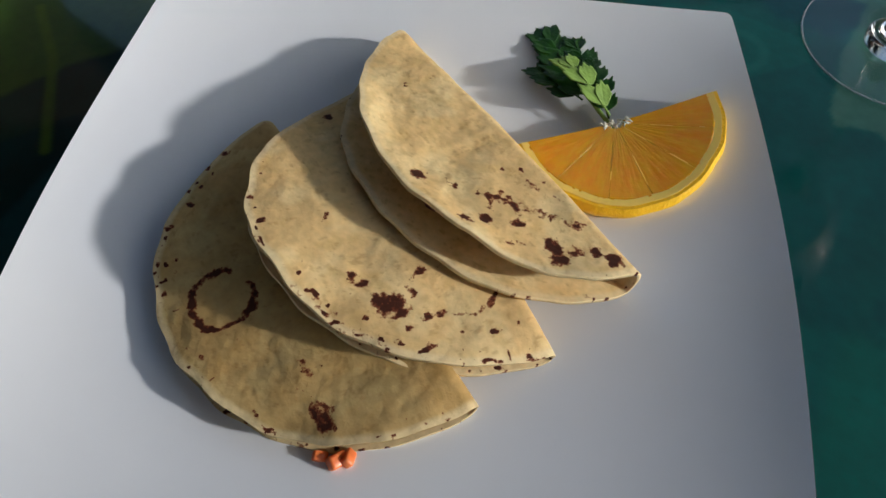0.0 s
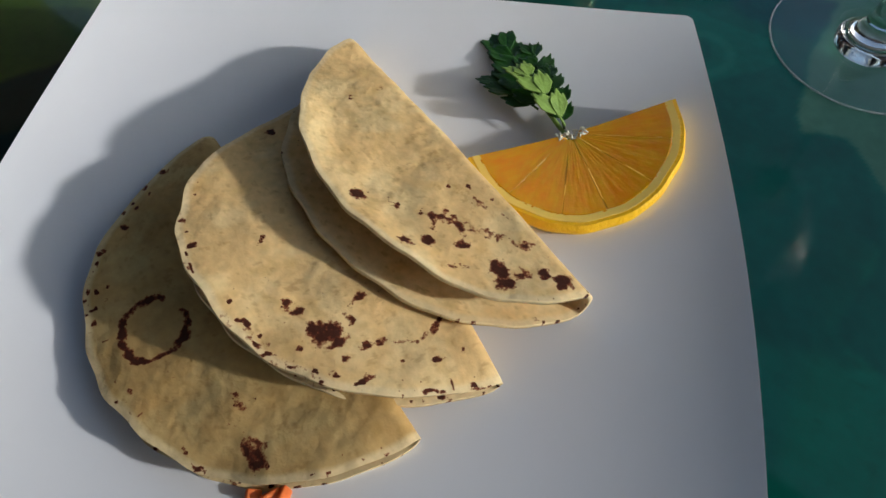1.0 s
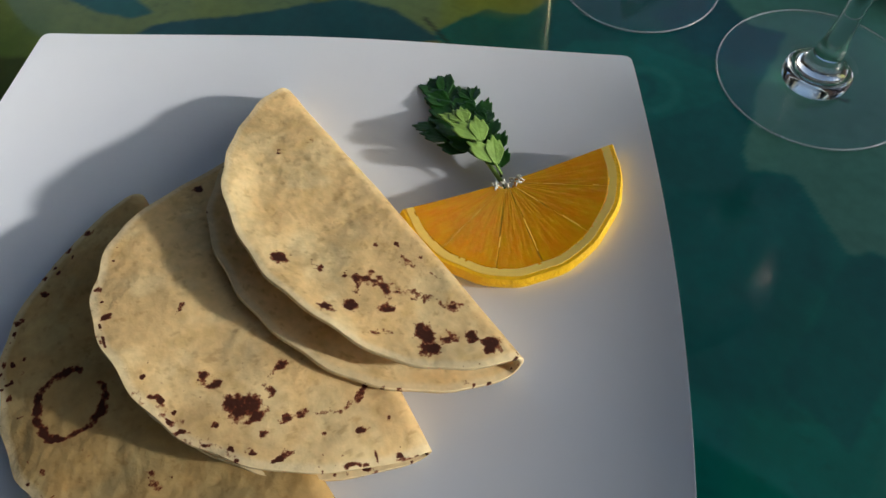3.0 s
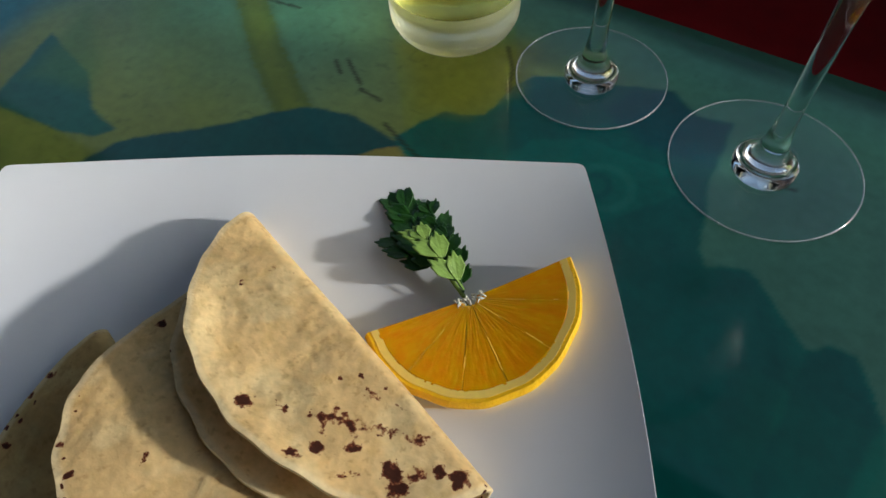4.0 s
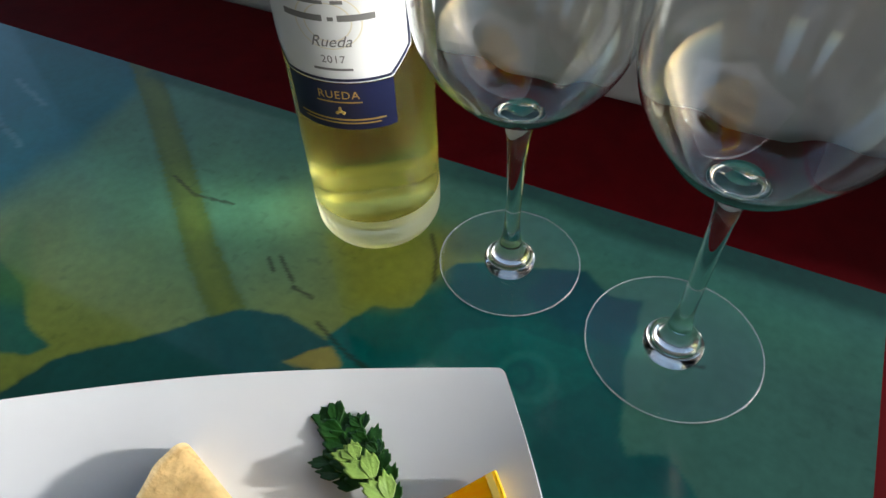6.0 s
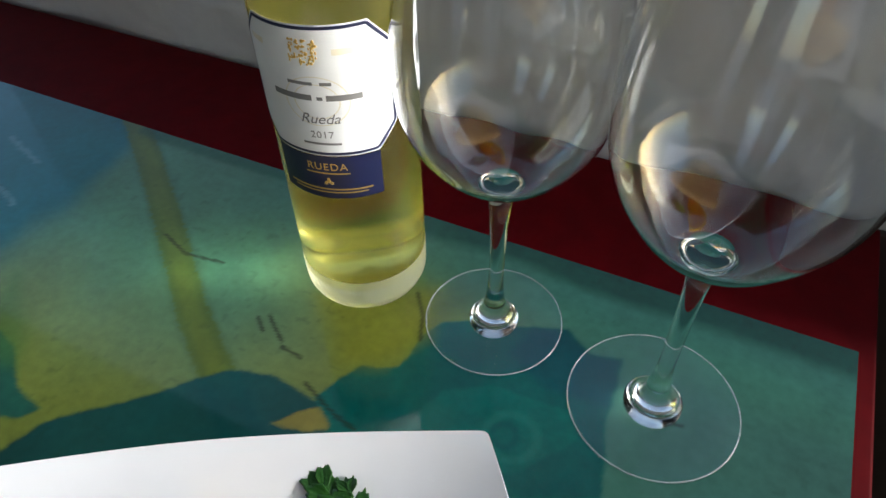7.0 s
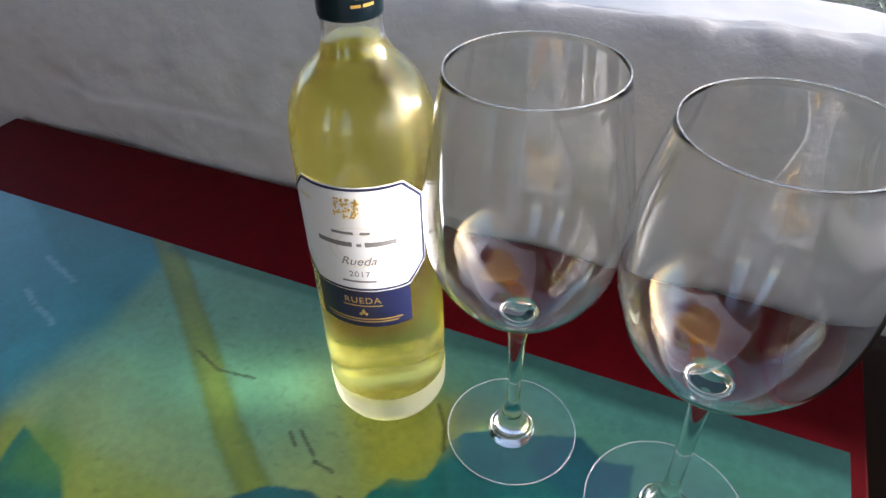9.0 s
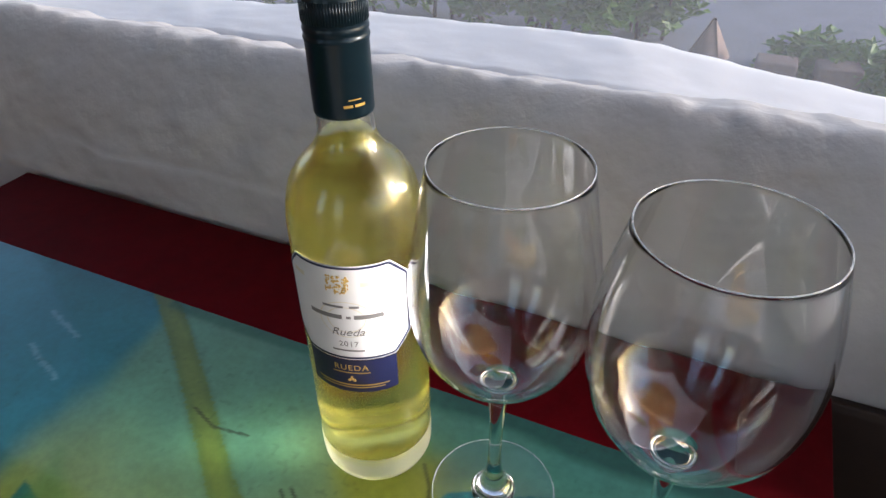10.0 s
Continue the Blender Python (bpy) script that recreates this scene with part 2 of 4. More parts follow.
GROUND = surface("paving", lin(108, 110, 120), 0.85, vary=0.2, grain=4, bump=0.004, bump_scale=30)
# Floor colour darkened to include the shade beneath the table.
SHADE_FLOOR = surface("shaded_floor", lin(70, 62, 60), 0.7, vary=0.2, grain=6)
LEAF = surface("bush_leaf", lin(86, 116, 44), 0.5, vary=0.4, grain=9, coords="Generated")
DARK_WOOD = surface("dark_wood", lin(70, 52, 40), 0.6, vary=0.25, grain=14, bump=0.001, bump_scale=40)
POT = surface("terracotta_pot", lin(120, 100, 92), 0.8, vary=0.2, grain=30)

# ---- the table: u runs along its far edge, v across it ----
CORNER = (0.4225, 0.356, 0.0)
TABLE = Matrix.Translation(CORNER) @ Matrix.Rotation(math.atan2(-0.6, 0.8), 4, "Z")
U0, V0 = -0.83, -0.66


def painted_colours(u, v):
    wob = 0.004 * (fbm(u * 60, v * 60, 3) - 0.5)
    fine = 0.0016 * (fbm(u * 400, v * 400, 5) - 0.5)
    n1, n2, n3 = fbm(u * 14, v * 14, 7), fbm(u * 45, v * 45, 9), fbm(u * 5, v * 9, 21)
    col = np.array(lin(140, 154, 92))[None] * (0.74 + 0.55 * n1)[:, None]

    def lay(mask, rgb, amount=1.0, vary=0.35):
        nonlocal col
        k = (np.clip(mask, 0, 1) * amount)[:, None]
        col = col * (1 - k) + k * np.array(lin(*rgb))[None] * (1 - vary / 2 + vary * n2)[:, None]

    def inside(pts, soft=0.0016, extra=0.0):
        return step(soft, -soft, area_dist(u, v, pts) + wob + fine + extra)

    # broad washes; the first, grey-green, also holds the bottle's shade and reflected haze
    lay(step(-0.24, -0.42, u + 0.12 * (n3 - 0.5)) * step(-0.24, -0.11, v + 0.05 * (n1 - 0.5)), (98, 146, 130), 0.9)
    lay(step(-0.53, -0.57, u + 0.05 * (n1 - 0.5)), (48, 112, 124), 0.95)
    lay(step(-0.23, -0.15, u + 0.04 * (n1 - 0.5)), (82, 136, 124), 0.9)
    lay(step(-0.35, -0.22, u) * step(-0.09, -0.04, v), (100, 160, 132), 0.8)
    lay(step(-0.46, -0.36, u) * step(-0.07, -0.02, v + 0.02 * (n1 - 0.5)), (92, 152, 138), 0.6)
    lay(step(-0.25, -0.34, v + 0.08 * (n1 - 0.5)) * step(-0.35, -0.44, u), (70, 104, 52), 0.9)
    # stalk
    stalk = line_dist(u, v, [(-0.60, 0.02), (-0.521, -0.039), (-0.461, -0.086), (-0.387, -0.146), (-0.30, -0.205)])
    lay(step(0.0115, 0.0085, stalk + 3 * fine), (112, 124, 44), 0.75)
    lay(step(0.006, 0.001, abs(stalk - 0.009)), (60, 92, 62), 0.32)
    # leaf on the side, with a light rim
    lay(inside([(-0.52, -0.20), (-0.47, -0.215), (-0.442, -0.234), (-0.418, -0.239), (-0.425, -0.249), (-0.446, -0.256), (-0.50, -0.262)]), (34, 96, 92), 0.9)
    lay(inside([(-0.52, -0.17), (-0.47, -0.205), (-0.455, -0.225), (-0.50, -0.235)], 0.008), (92, 132, 84), 0.55)
    # hill-shaped leaf
    lay(inside([(-0.421, -0.276), (-0.41, -0.246), (-0.385, -0.221), (-0.367, -0.205), (-0.353, -0.187), (-0.336, -0.172), (-0.31, -0.163), (-0.285, -0.166),
                (-0.261, -0.168), (-0.25, -0.171), (-0.24, -0.30), (-0.25, -0.42), (-0.36, -0.52), (-0.44, -0.45), (-0.40, -0.36)]), (22, 74, 78), 0.94)
    lay(inside([(-0.44, -0.36), (-0.425, -0.33), (-0.40, -0.36), (-0.38, -0.44), (-0.42, -0.62), (-0.50, -0.60)], 0.003), (14, 50, 46), 0.9)
    lay(step(0.004, 0.001, line_dist(u, v, [(-0.49, -0.34), (-0.45, -0.36), (-0.40, -0.40)])), (120, 150, 70), 0.7)
    # cream curl
    lay(inside([(-0.292, -0.19), (-0.283, -0.178), (-0.270, -0.166), (-0.258, -0.163), (-0.243, -0.170), (-0.255, -0.176), (-0.27, -0.186)], 0.001), (168, 160, 96), 0.95)
    # teal flower mass and the big dark shape
    mass = [(-0.281, -0.166), (-0.266, -0.135), (-0.256, -0.134), (-0.246, -0.127), (-0.243, -0.101), (-0.237, -0.083), (-0.182, -0.064), (-0.163, -0.057),
            (-0.145, -0.070), (-0.127, -0.066), (-0.124, -0.108), (-0.114, -0.153), (-0.108, -0.161), (-0.09, -0.153), (-0.069, -0.17), (-0.057, -0.18),
            (-0.05, -0.173), (-0.038, -0.172), (-0.022, -0.20), (-0.02, -0.30), (-0.05, -0.40), (-0.02, -0.66), (-0.36, -0.66), (-0.25, -0.25), (-0.262, -0.178)]
    lay(inside(mass), (25, 110, 102), 0.97, 0.7)
    lay(inside([(-0.075, -0.205), (-0.02, -0.20), (0.02, -0.30), (0.02, -0.66), (-0.10, -0.66), (-0.06, -0.30)], 0.006), (40, 122, 106), 0.8)
    lay(inside(mass) * step(-0.185, -0.145, v + 0.02 * (n1 - 0.5)), (20, 92, 88), 0.9)
    lay(inside([(-0.275, -0.160), (-0.262, -0.137), (-0.252, -0.150), (-0.240, -0.135), (-0.225, -0.16), (-0.235, -0.185), (-0.262, -0.172)]), (22, 96, 92), 0.8)
    lay(inside([(-0.215, -0.13), (-0.19, -0.115), (-0.14, -0.112), (-0.134, -0.127), (-0.156, -0.158), (-0.19, -0.175), (-0.225, -0.17)]), (38, 112, 104), 0.75)
    ring = np.hypot(u + 0.168, v + 0.141)
    lay(step(0.0042, 0.0008, abs(ring - 0.014)), (70, 140, 128), 0.55)
    lay(step(0.003, 0.0005, abs(np.hypot(u + 0.172, v + 0.142) - 0.007)), (22, 90, 88), 0.6)
    lay(inside([(-0.182, -0.066), (-0.163, -0.058), (-0.145, -0.07), (-0.127, -0.067), (-0.124, -0.10), (-0.16, -0.105), (-0.19, -0.09)], 0.004), (22, 76, 84), 0.8)
    lay(inside([(-0.154, -0.163), (-0.13, -0.15), (-0.11, -0.162), (-0.09, -0.155), (-0.065, -0.18), (-0.05, -0.26), (-0.12, -0.28), (-0.15, -0.22)], 0.006), (19, 82, 80), 0.6)
    lay(inside([(-0.056, -0.181), (-0.05, -0.174), (-0.038, -0.173), (-0.024, -0.20), (-0.03, -0.26), (-0.06, -0.25)], 0.002), (26, 88, 84), 0.7)
    # olive paint before the bottle, yellowed by the bottle's reflection painted into it
    lay(inside([(-0.32, -0.10), (-0.25, -0.06), (-0.24, -0.10), (-0.256, -0.13), (-0.28, -0.14)], 0.012), (156, 160, 78), 0.6)
    # dark margin along the far edge
    lay(step(-0.026, -0.012, v + 0.012 * (n1 - 0.5)) * step(-0.5, -0.2, u), (28, 74, 58), 0.85)
    lay(step(0.010, 0.003, line_dist(u, v, [(-0.56, -0.004), (-0.50, -0.006), (-0.40, -0.004)])), (40, 92, 70), 0.6)
    # dry brush strokes
    for pts in ([(-0.346, -0.131), (-0.336, -0.139)], [(-0.340, -0.127), (-0.320, -0.141)], [(-0.318, -0.144), (-0.303, -0.146)], [(-0.453, -0.097), (-0.428, -0.106), (-0.397, -0.102)],
                [(-0.262, -0.070), (-0.250, -0.086), (-0.243, -0.104)], [(-0.290, -0.160), (-0.262, -0.171), (-0.248, -0.174)], [(-0.10, -0.098), (-0.085, -0.095)]):
        lay(step(0.0020, 0.0004, line_dist(u, v, pts) + 0.8 * fine), (38, 40, 30), 0.8)
    for k, pts in enumerate(([(-0.66, -0.06), (-0.61, -0.075)], [(-0.64, -0.10), (-0.585, -0.12)], [(-0.70, -0.13), (-0.62, -0.15)])):
        lay(step(0.004, 0.0, line_dist(u, v, pts) + 4 * fine), (130, 175, 185), 0.5)
    # specks
    lay(step(0.80, 0.90, vnoise(u * 230, v * 230, 31)) * step(0.5, 0.62, n1), (40, 60, 50), 0.22)
    grey = (col @ np.array((0.21, 0.72, 0.07)))[:, None]
    col = np.clip(grey + 1.22 * (col - grey), 0.001, 1)
    light = col @ np.array((0.21, 0.72, 0.07))
    return np.clip(col * (0.30 * light ** 0.82 / (light + 1e-6))[:, None], 0, 1)


def build_table():
    table = thing("table", "red wooden table with a lacquered board of painted teal leaves", "table", TABLE)
    bm = bmesh.new()
    box(bm, -0.93, -0.80, -0.034, 0.0115, 0.126, -0.003, 0.0025)
    part("tabletop", bm, RED_PAINT, table, "dark red painted wood top")
    nu, nv = 520, 415
    us, vs = np.linspace(U0, 0, nu), np.linspace(V0, 0, nv)
    uu, vv = np.meshgrid(us, vs)
    flat = np.c_[uu.ravel(), vv.ravel(), np.zeros(nu * nv)]
    faces = grid_faces(nu, nv)
    edge = [i for i in range(nu)] + [j * nu + nu - 1 for j in range(1, nv)] + [(nv - 1) * nu + i for i in range(nu - 2, -1, -1)] + [j * nu for j in range(nv - 2, 0, -1)]
    base = len(flat)
    skirt = flat[edge] - np.array([0, 0, 0.0032])
    faces += [(edge[i], base + i, base + (i + 1) % len(edge), edge[(i + 1) % len(edge)]) for i in range(len(edge))]
    verts = np.r_[flat, skirt]
    me = mesh_of("painted_board", verts, faces, False)
    paint_attr(me, "paint", painted_colours(verts[:, 0], verts[:, 1]))
    part("painted_board", me, PAINTED, table, "glossy board painted with teal leaves, olive and blue washes")
    for u in (-0.88, -0.04):
        for v in (-0.75, 0.08):
            bm = bmesh.new()
            box(bm, u - 0.025, v - 0.025, -0.75, u + 0.025, v + 0.025, -0.034, 0.003)
            part("leg", bm, RED_PAINT, table)
    return table


build_table()

# ---- plastered parapet, sill, floor, outside ----
PARAPET = [(0.150, -0.75), (0.140, -0.30), (0.134, -0.04), (0.138, 0.014), (0.150, 0.056), (0.168, 0.096), (0.188, 0.130), (0.208, 0.156), (0.232, 0.173), (0.252, 0.171), (0.276, 0.164), (0.292, 0.155), (0.2985, 0.142), (0.300, 0.115), (0.300, 0.05), (0.300, -0.75)]
LEDGE = [(0.296, 0.06), (0.2965, 0.11), (0.298, 0.146), (0.306, 0.156), (0.318, 0.159), (0.345, 0.163), (0.380, 0.167), (0.408, 0.168), (0.428, 0.158), (0.438, 0.12), (0.442, 0.05), (0.445, -0.75)]


def swept(profile, u0, u1, n, rough, seed, drop=0.0):
    prof = np.array(curve_through(profile, 7))
    us = np.linspace(u0, u1, n)
    u, v, z = np.tile(us, len(prof)), np.repeat(prof[:, 0], n), np.repeat(prof[:, 1], n)
    k = rough * (fbm(u * 9, z * 14 + v * 9, seed) - 0.5) + rough * 0.5 * (fbm(u * 34, (z + v) * 34, seed + 5) - 0.5)
    wave = np.where(z > 0.05, 0.3 * rough * np.sin(u * 5.1 + seed), 0)
    fall = np.where(z > 0.04, drop * (step(-0.28, 0.10, u) + 0.5 * step(-0.55, -1.0, u)), 0)
    verts = np.c_[u, v + k, z + 0.8 * k + wave - fall]
    return mesh_of("wall", verts, grid_faces(n, len(prof)))


wall = part("wall_north", swept(PARAPET, -1.6, 1.4, 420, 0.017, 2, 0.0), PLASTER)
wall.matrix_world = TABLE
tagged(wall, "thick rounded parapet of rough white plaster behind the table", "wall", kind="structure")
ledge = part("window_sill", swept(LEDGE, -1.6, 1.4, 240, 0.008, 8, 0.032), SILL)
ledge.matrix_world = TABLE
tagged(ledge, "smooth white sill behind the plastered parapet", "sill", kind="structure")

def plain(name, size, mat, m, label, category):
    bm = bmesh.new()
    box(bm, *size, 0.01)
    ob = part(name, bm, mat)
    ob.matrix_world = m
    return tagged(ob, label, category, kind="structure")


SUNWAY = Matrix.Rotation(radians(SUN_AZ), 4, "Z")      # x runs towards the sun
# Unseen low wall added on the sun's side; its top stays below the rays.
plain("wall_east", (0.60, -1.3, -0.75, 0.85, 0.50, 0.08), PLASTER, SUNWAY, "unseen low plaster wall added at the sunny end of the table", "wall")
# Unseen dark wall, added to cut fill light; its gaps mirror in the glasses.
for k, (u0, u1, z0) in enumerate(((-3.4, -1.25, -0.75), (-0.85, -0.30, -0.75), (0.10, 2.6, -0.75), (-1.25, -0.85, 1.25), (-0.30, 0.10, 1.25))):
    plain("wall_south_" + "abcde"[k], (u0, -1.75, z0, u1, -1.60, 1.62), DARK_WOOD, TABLE, "plain dark wall added out of view, its tall openings made for reflections in the glasses", "wall")
# Another unseen dark wall, added to block sky light from the west.
plain("wall_west", (-2.05, -1.60, -0.75, -1.90, 0.12, 1.62), DARK_WOOD, TABLE, "plain dark wall added out of view to keep western sky light off the parapet", "wall")
# Dark strip added to make the wall dark below table height.
plain("baseboard", (-0.6, 0.1275, -0.75, 1.4, 0.1325, -0.012), DARK_WOOD, TABLE, "dark strip added below the white plaster, from table height down", "wall panel")
# Unseen roof, added to hold sky light and sky reflections off the table.
plain("ceiling", (-3.4, -1.75, 1.62, 2.6, 0.40, 1.70), DARK_WOOD, TABLE, "dark roof added out of view over the table to cut sky light", "ceiling")
plain("floor", (-3.4, -3.0, -0.80, 2.2, 0.16, -0.75), SHADE_FLOOR, TABLE, "terrace floor under the table, the shade there put into its dark colour", "floor")

bm = bmesh.new()
bmesh.ops.create_grid(bm, x_segments=40, y_segments=40, size=150)
ground = part("ground", bm, GROUND)
ground.matrix_world = TABLE @ pose(0, 0, -0.81)
tagged(ground, "pale grey paving outside the terrace", "ground", kind="structure")


def build_dimming_sheet():
    """An added, unseen sheet above the sill that dims and hazes what shines through it."""
    mat = bpy.data.materials.new("sun_dimmer")
    mat.use_nodes = True
    nt = mat.node_tree
    see, haze, mix = nt.nodes.new("ShaderNodeBsdfTransparent"), nt.nodes.new("ShaderNodeBsdfTranslucent"), nt.nodes.new("ShaderNodeMixShader")
    tc, haze_noise, amount = nt.nodes.new("ShaderNodeTexCoord"), nt.nodes.new("ShaderNodeTexNoise"), nt.nodes.new("ShaderNodeMapRange")
    see.inputs[0].default_value, haze.inputs[0].default_value = (0.79, 0.80, 0.81, 1), (0.70, 0.74, 0.78, 1)
    haze_noise.inputs["Scale"].default_value, haze_noise.inputs["Detail"].default_value = 5.0, 4
    amount.inputs["To Min"].default_value, amount.inputs["To Max"].default_value = 0.04, 0.12
    nt.links.new(tc.outputs["Object"], haze_noise.inputs["Vector"])
    nt.links.new(haze_noise.outputs[0], amount.inputs["Value"])
    nt.links.new(amount.outputs[0], mix.inputs[0])
    nt.links.new(see.outputs[0], mix.inputs[1])
    nt.links.new(haze.outputs[0], mix.inputs[2])
    nt.links.new(mix.outputs[0], nt.nodes["Material Output"].inputs["Surface"])
    bm = bmesh.new()
    box(bm, -1.6, 0.452, -0.3, 0.99, 0.455, 1.62)
    pane = part("window_1", bm, mat)
    pane.matrix_world = TABLE
    return tagged(pane, "clear sheet added above the sill to dim the sun and haze the view", "window", kind="structure")


build_dimming_sheet()


def build_bush(u, v, w, h, seed, label):
    """A loose bush: bent stems and many small leaves in uneven clumps."""
    rnd = random.Random(seed)
    bush = thing("bush", label, "bush", TABLE @ pose(u, v, -0.81), group="bushes outside")
    bm = bmesh.new()
    for _ in range(7):
        x, y = rnd.uniform(-w, w) * 0.6, rnd.uniform(-w, w) * 0.3
        bmesh.ops.create_cone(bm, segments=6, radius1=0.012, radius2=0.005, depth=h * 0.8, matrix=pose(x * 0.7, y * 0.7, h * 0.4, rnd.uniform(-14, 14), rnd.uniform(-14, 14)))
    part("stems", bm, DARK_WOOD, bush)
    verts, faces = [], []
    clumps = [(rnd.uniform(-w, w), rnd.uniform(-w, w) * 0.5, h * rnd.uniform(0.25, 1.0), rnd.uniform(0.08, 0.2)) for _ in range(26)]
    for cx, cy, cz, r in clumps:
        for _ in range(95):
            p = Vector((rnd.gauss(0, 1), rnd.gauss(0, 1), rnd.gauss(0, 0.8))).normalized() * r * rnd.uniform(0.3, 1.0) + Vector((cx, cy, cz))
            m = Matrix.Translation(p) @ Euler((rnd.uniform(-1, 1), rnd.uniform(-1, 1), rnd.uniform(0, 6.3))).to_matrix().to_4x4()
            s = rnd.uniform(0.025, 0.05)
            k = len(verts)
            verts += [tuple(m @ Vector(q)) for q in ((0, -s, 0), (s * 0.45, 0, s * 0.15), (0, s, 0), (-s * 0.45, 0, s * 0.15))]
            faces.append((k, k + 1, k + 2, k + 3))
    crown = part("crown", mesh_of("crown", verts, faces, False), LEAF, bush, "yellow-green leaves")
    return bush


for k, (u, v, w, hh) in enumerate(((-3.4, 2.9, 0.5, 0.5), (-2.45, 3.25, 0.5, 0.55), (-1.75, 3.4, 0.42, 0.45), (-1.15, 3.35, 0.40, 0.42), (-0.62, 3.5, 0.28, 0.40))):
    build_bush(u, v, w, hh, 60 + k, "loose yellow-green bush on the paving outside")
for k, (u, v, w, hh) in enumerate(((0.16, 3.25, 0.10, 0.05), (0.42, 3.15, 0.12, 0.06), (0.75, 3.2, 0.14, 0.06))):
    build_bush(u, v, w, hh, 80 + k, "low grey-green plant on the paving outside")
bm = bmesh.new()
bmesh.ops.create_cone(bm, segments=4, radius1=0.13, radius2=0.012, depth=0.20, matrix=pose(0, 0, 0.10, 0, 0, 30))
bmesh.ops.bevel(bm, geom=list(bm.edges), offset=0.012, segments=2, affect="EDGES")
stone = part("stone", bm, POT)
stone.matrix_world = TABLE @ pose(-0.30, 3.30, -0.81)
tagged(stone, "pointed grey stone standing on the paving outside", "stone")
for k, u in enumerate((0.02, 0.28, 0.56)):
    bm = bmesh.new()
    box(bm, -0.09, -0.07, 0, 0.09, 0.07, 0.13, 0.012)
    block = part("stone_block", bm, POT)
    block.matrix_world = TABLE @ pose(u, 3.02 + 0.03 * k, -0.81, 0, 0, 9 * k)
    tagged(block, "low brownish stone block edging the paving outside", "block", group="edging blocks")


# ---- plate ----
PLATE = pose(0.0355, 0.2163, 0.0, 0, 0, -6.4)
A, BULGE = 0.1345, 0.0115


def plate_z(s, t):
    """Height of the plate's upper face."""
    S, T = abs(s) ** 3, abs(t) ** 3
    return 0.0115 + 0.0160 * (S + T) - 0.0100 * S * T


def build_plate():
    plate = thing("plate", "square white porcelain plate with bowed sides and rising rims", "plate", PLATE)
    n = 91
    q = np.sin(np.linspace(-1, 1, n) * math.pi / 2)
    s, t = [a.ravel() for a in np.meshgrid(q, q)]
    m = np.maximum(abs(s), abs(t)) + 1e-9
    k = m / ((abs(s) ** 110 + abs(t) ** 110 + 1e-120) ** (1 / 110))
    k = np.where(m > 0.3, k, 1.0)
    x, y = k * s * (A + BULGE * (1 - t * t)) * np.where(s > 0, 1.019, 1.0), k * t * (A + BULGE * (1 - s * s)) * np.where(t > 0, 0.98, 1.0)
    z = plate_z(k * s, k * t)
    me = mesh_of("dish", np.c_[x, y, z], grid_faces(n, n))
    dish = part("dish", me, PORCELAIN, plate)
    modify(dish, "SOLIDIFY", thickness=0.0052, offset=-1.0)
    modify(dish, "BEVEL", width=0.0021, segments=4, limit_method="ANGLE", angle_limit=radians(50))
    foot = lathe("foot_ring", [(0.074, 0.009), (0.076, 0.0), (0.080, 0.0), (0.083, 0.0105), (0.074, 0.0105), (0.074, 0.009)], 64)
    part("foot_ring", foot, PORCELAIN, plate)
    return plate


build_plate()


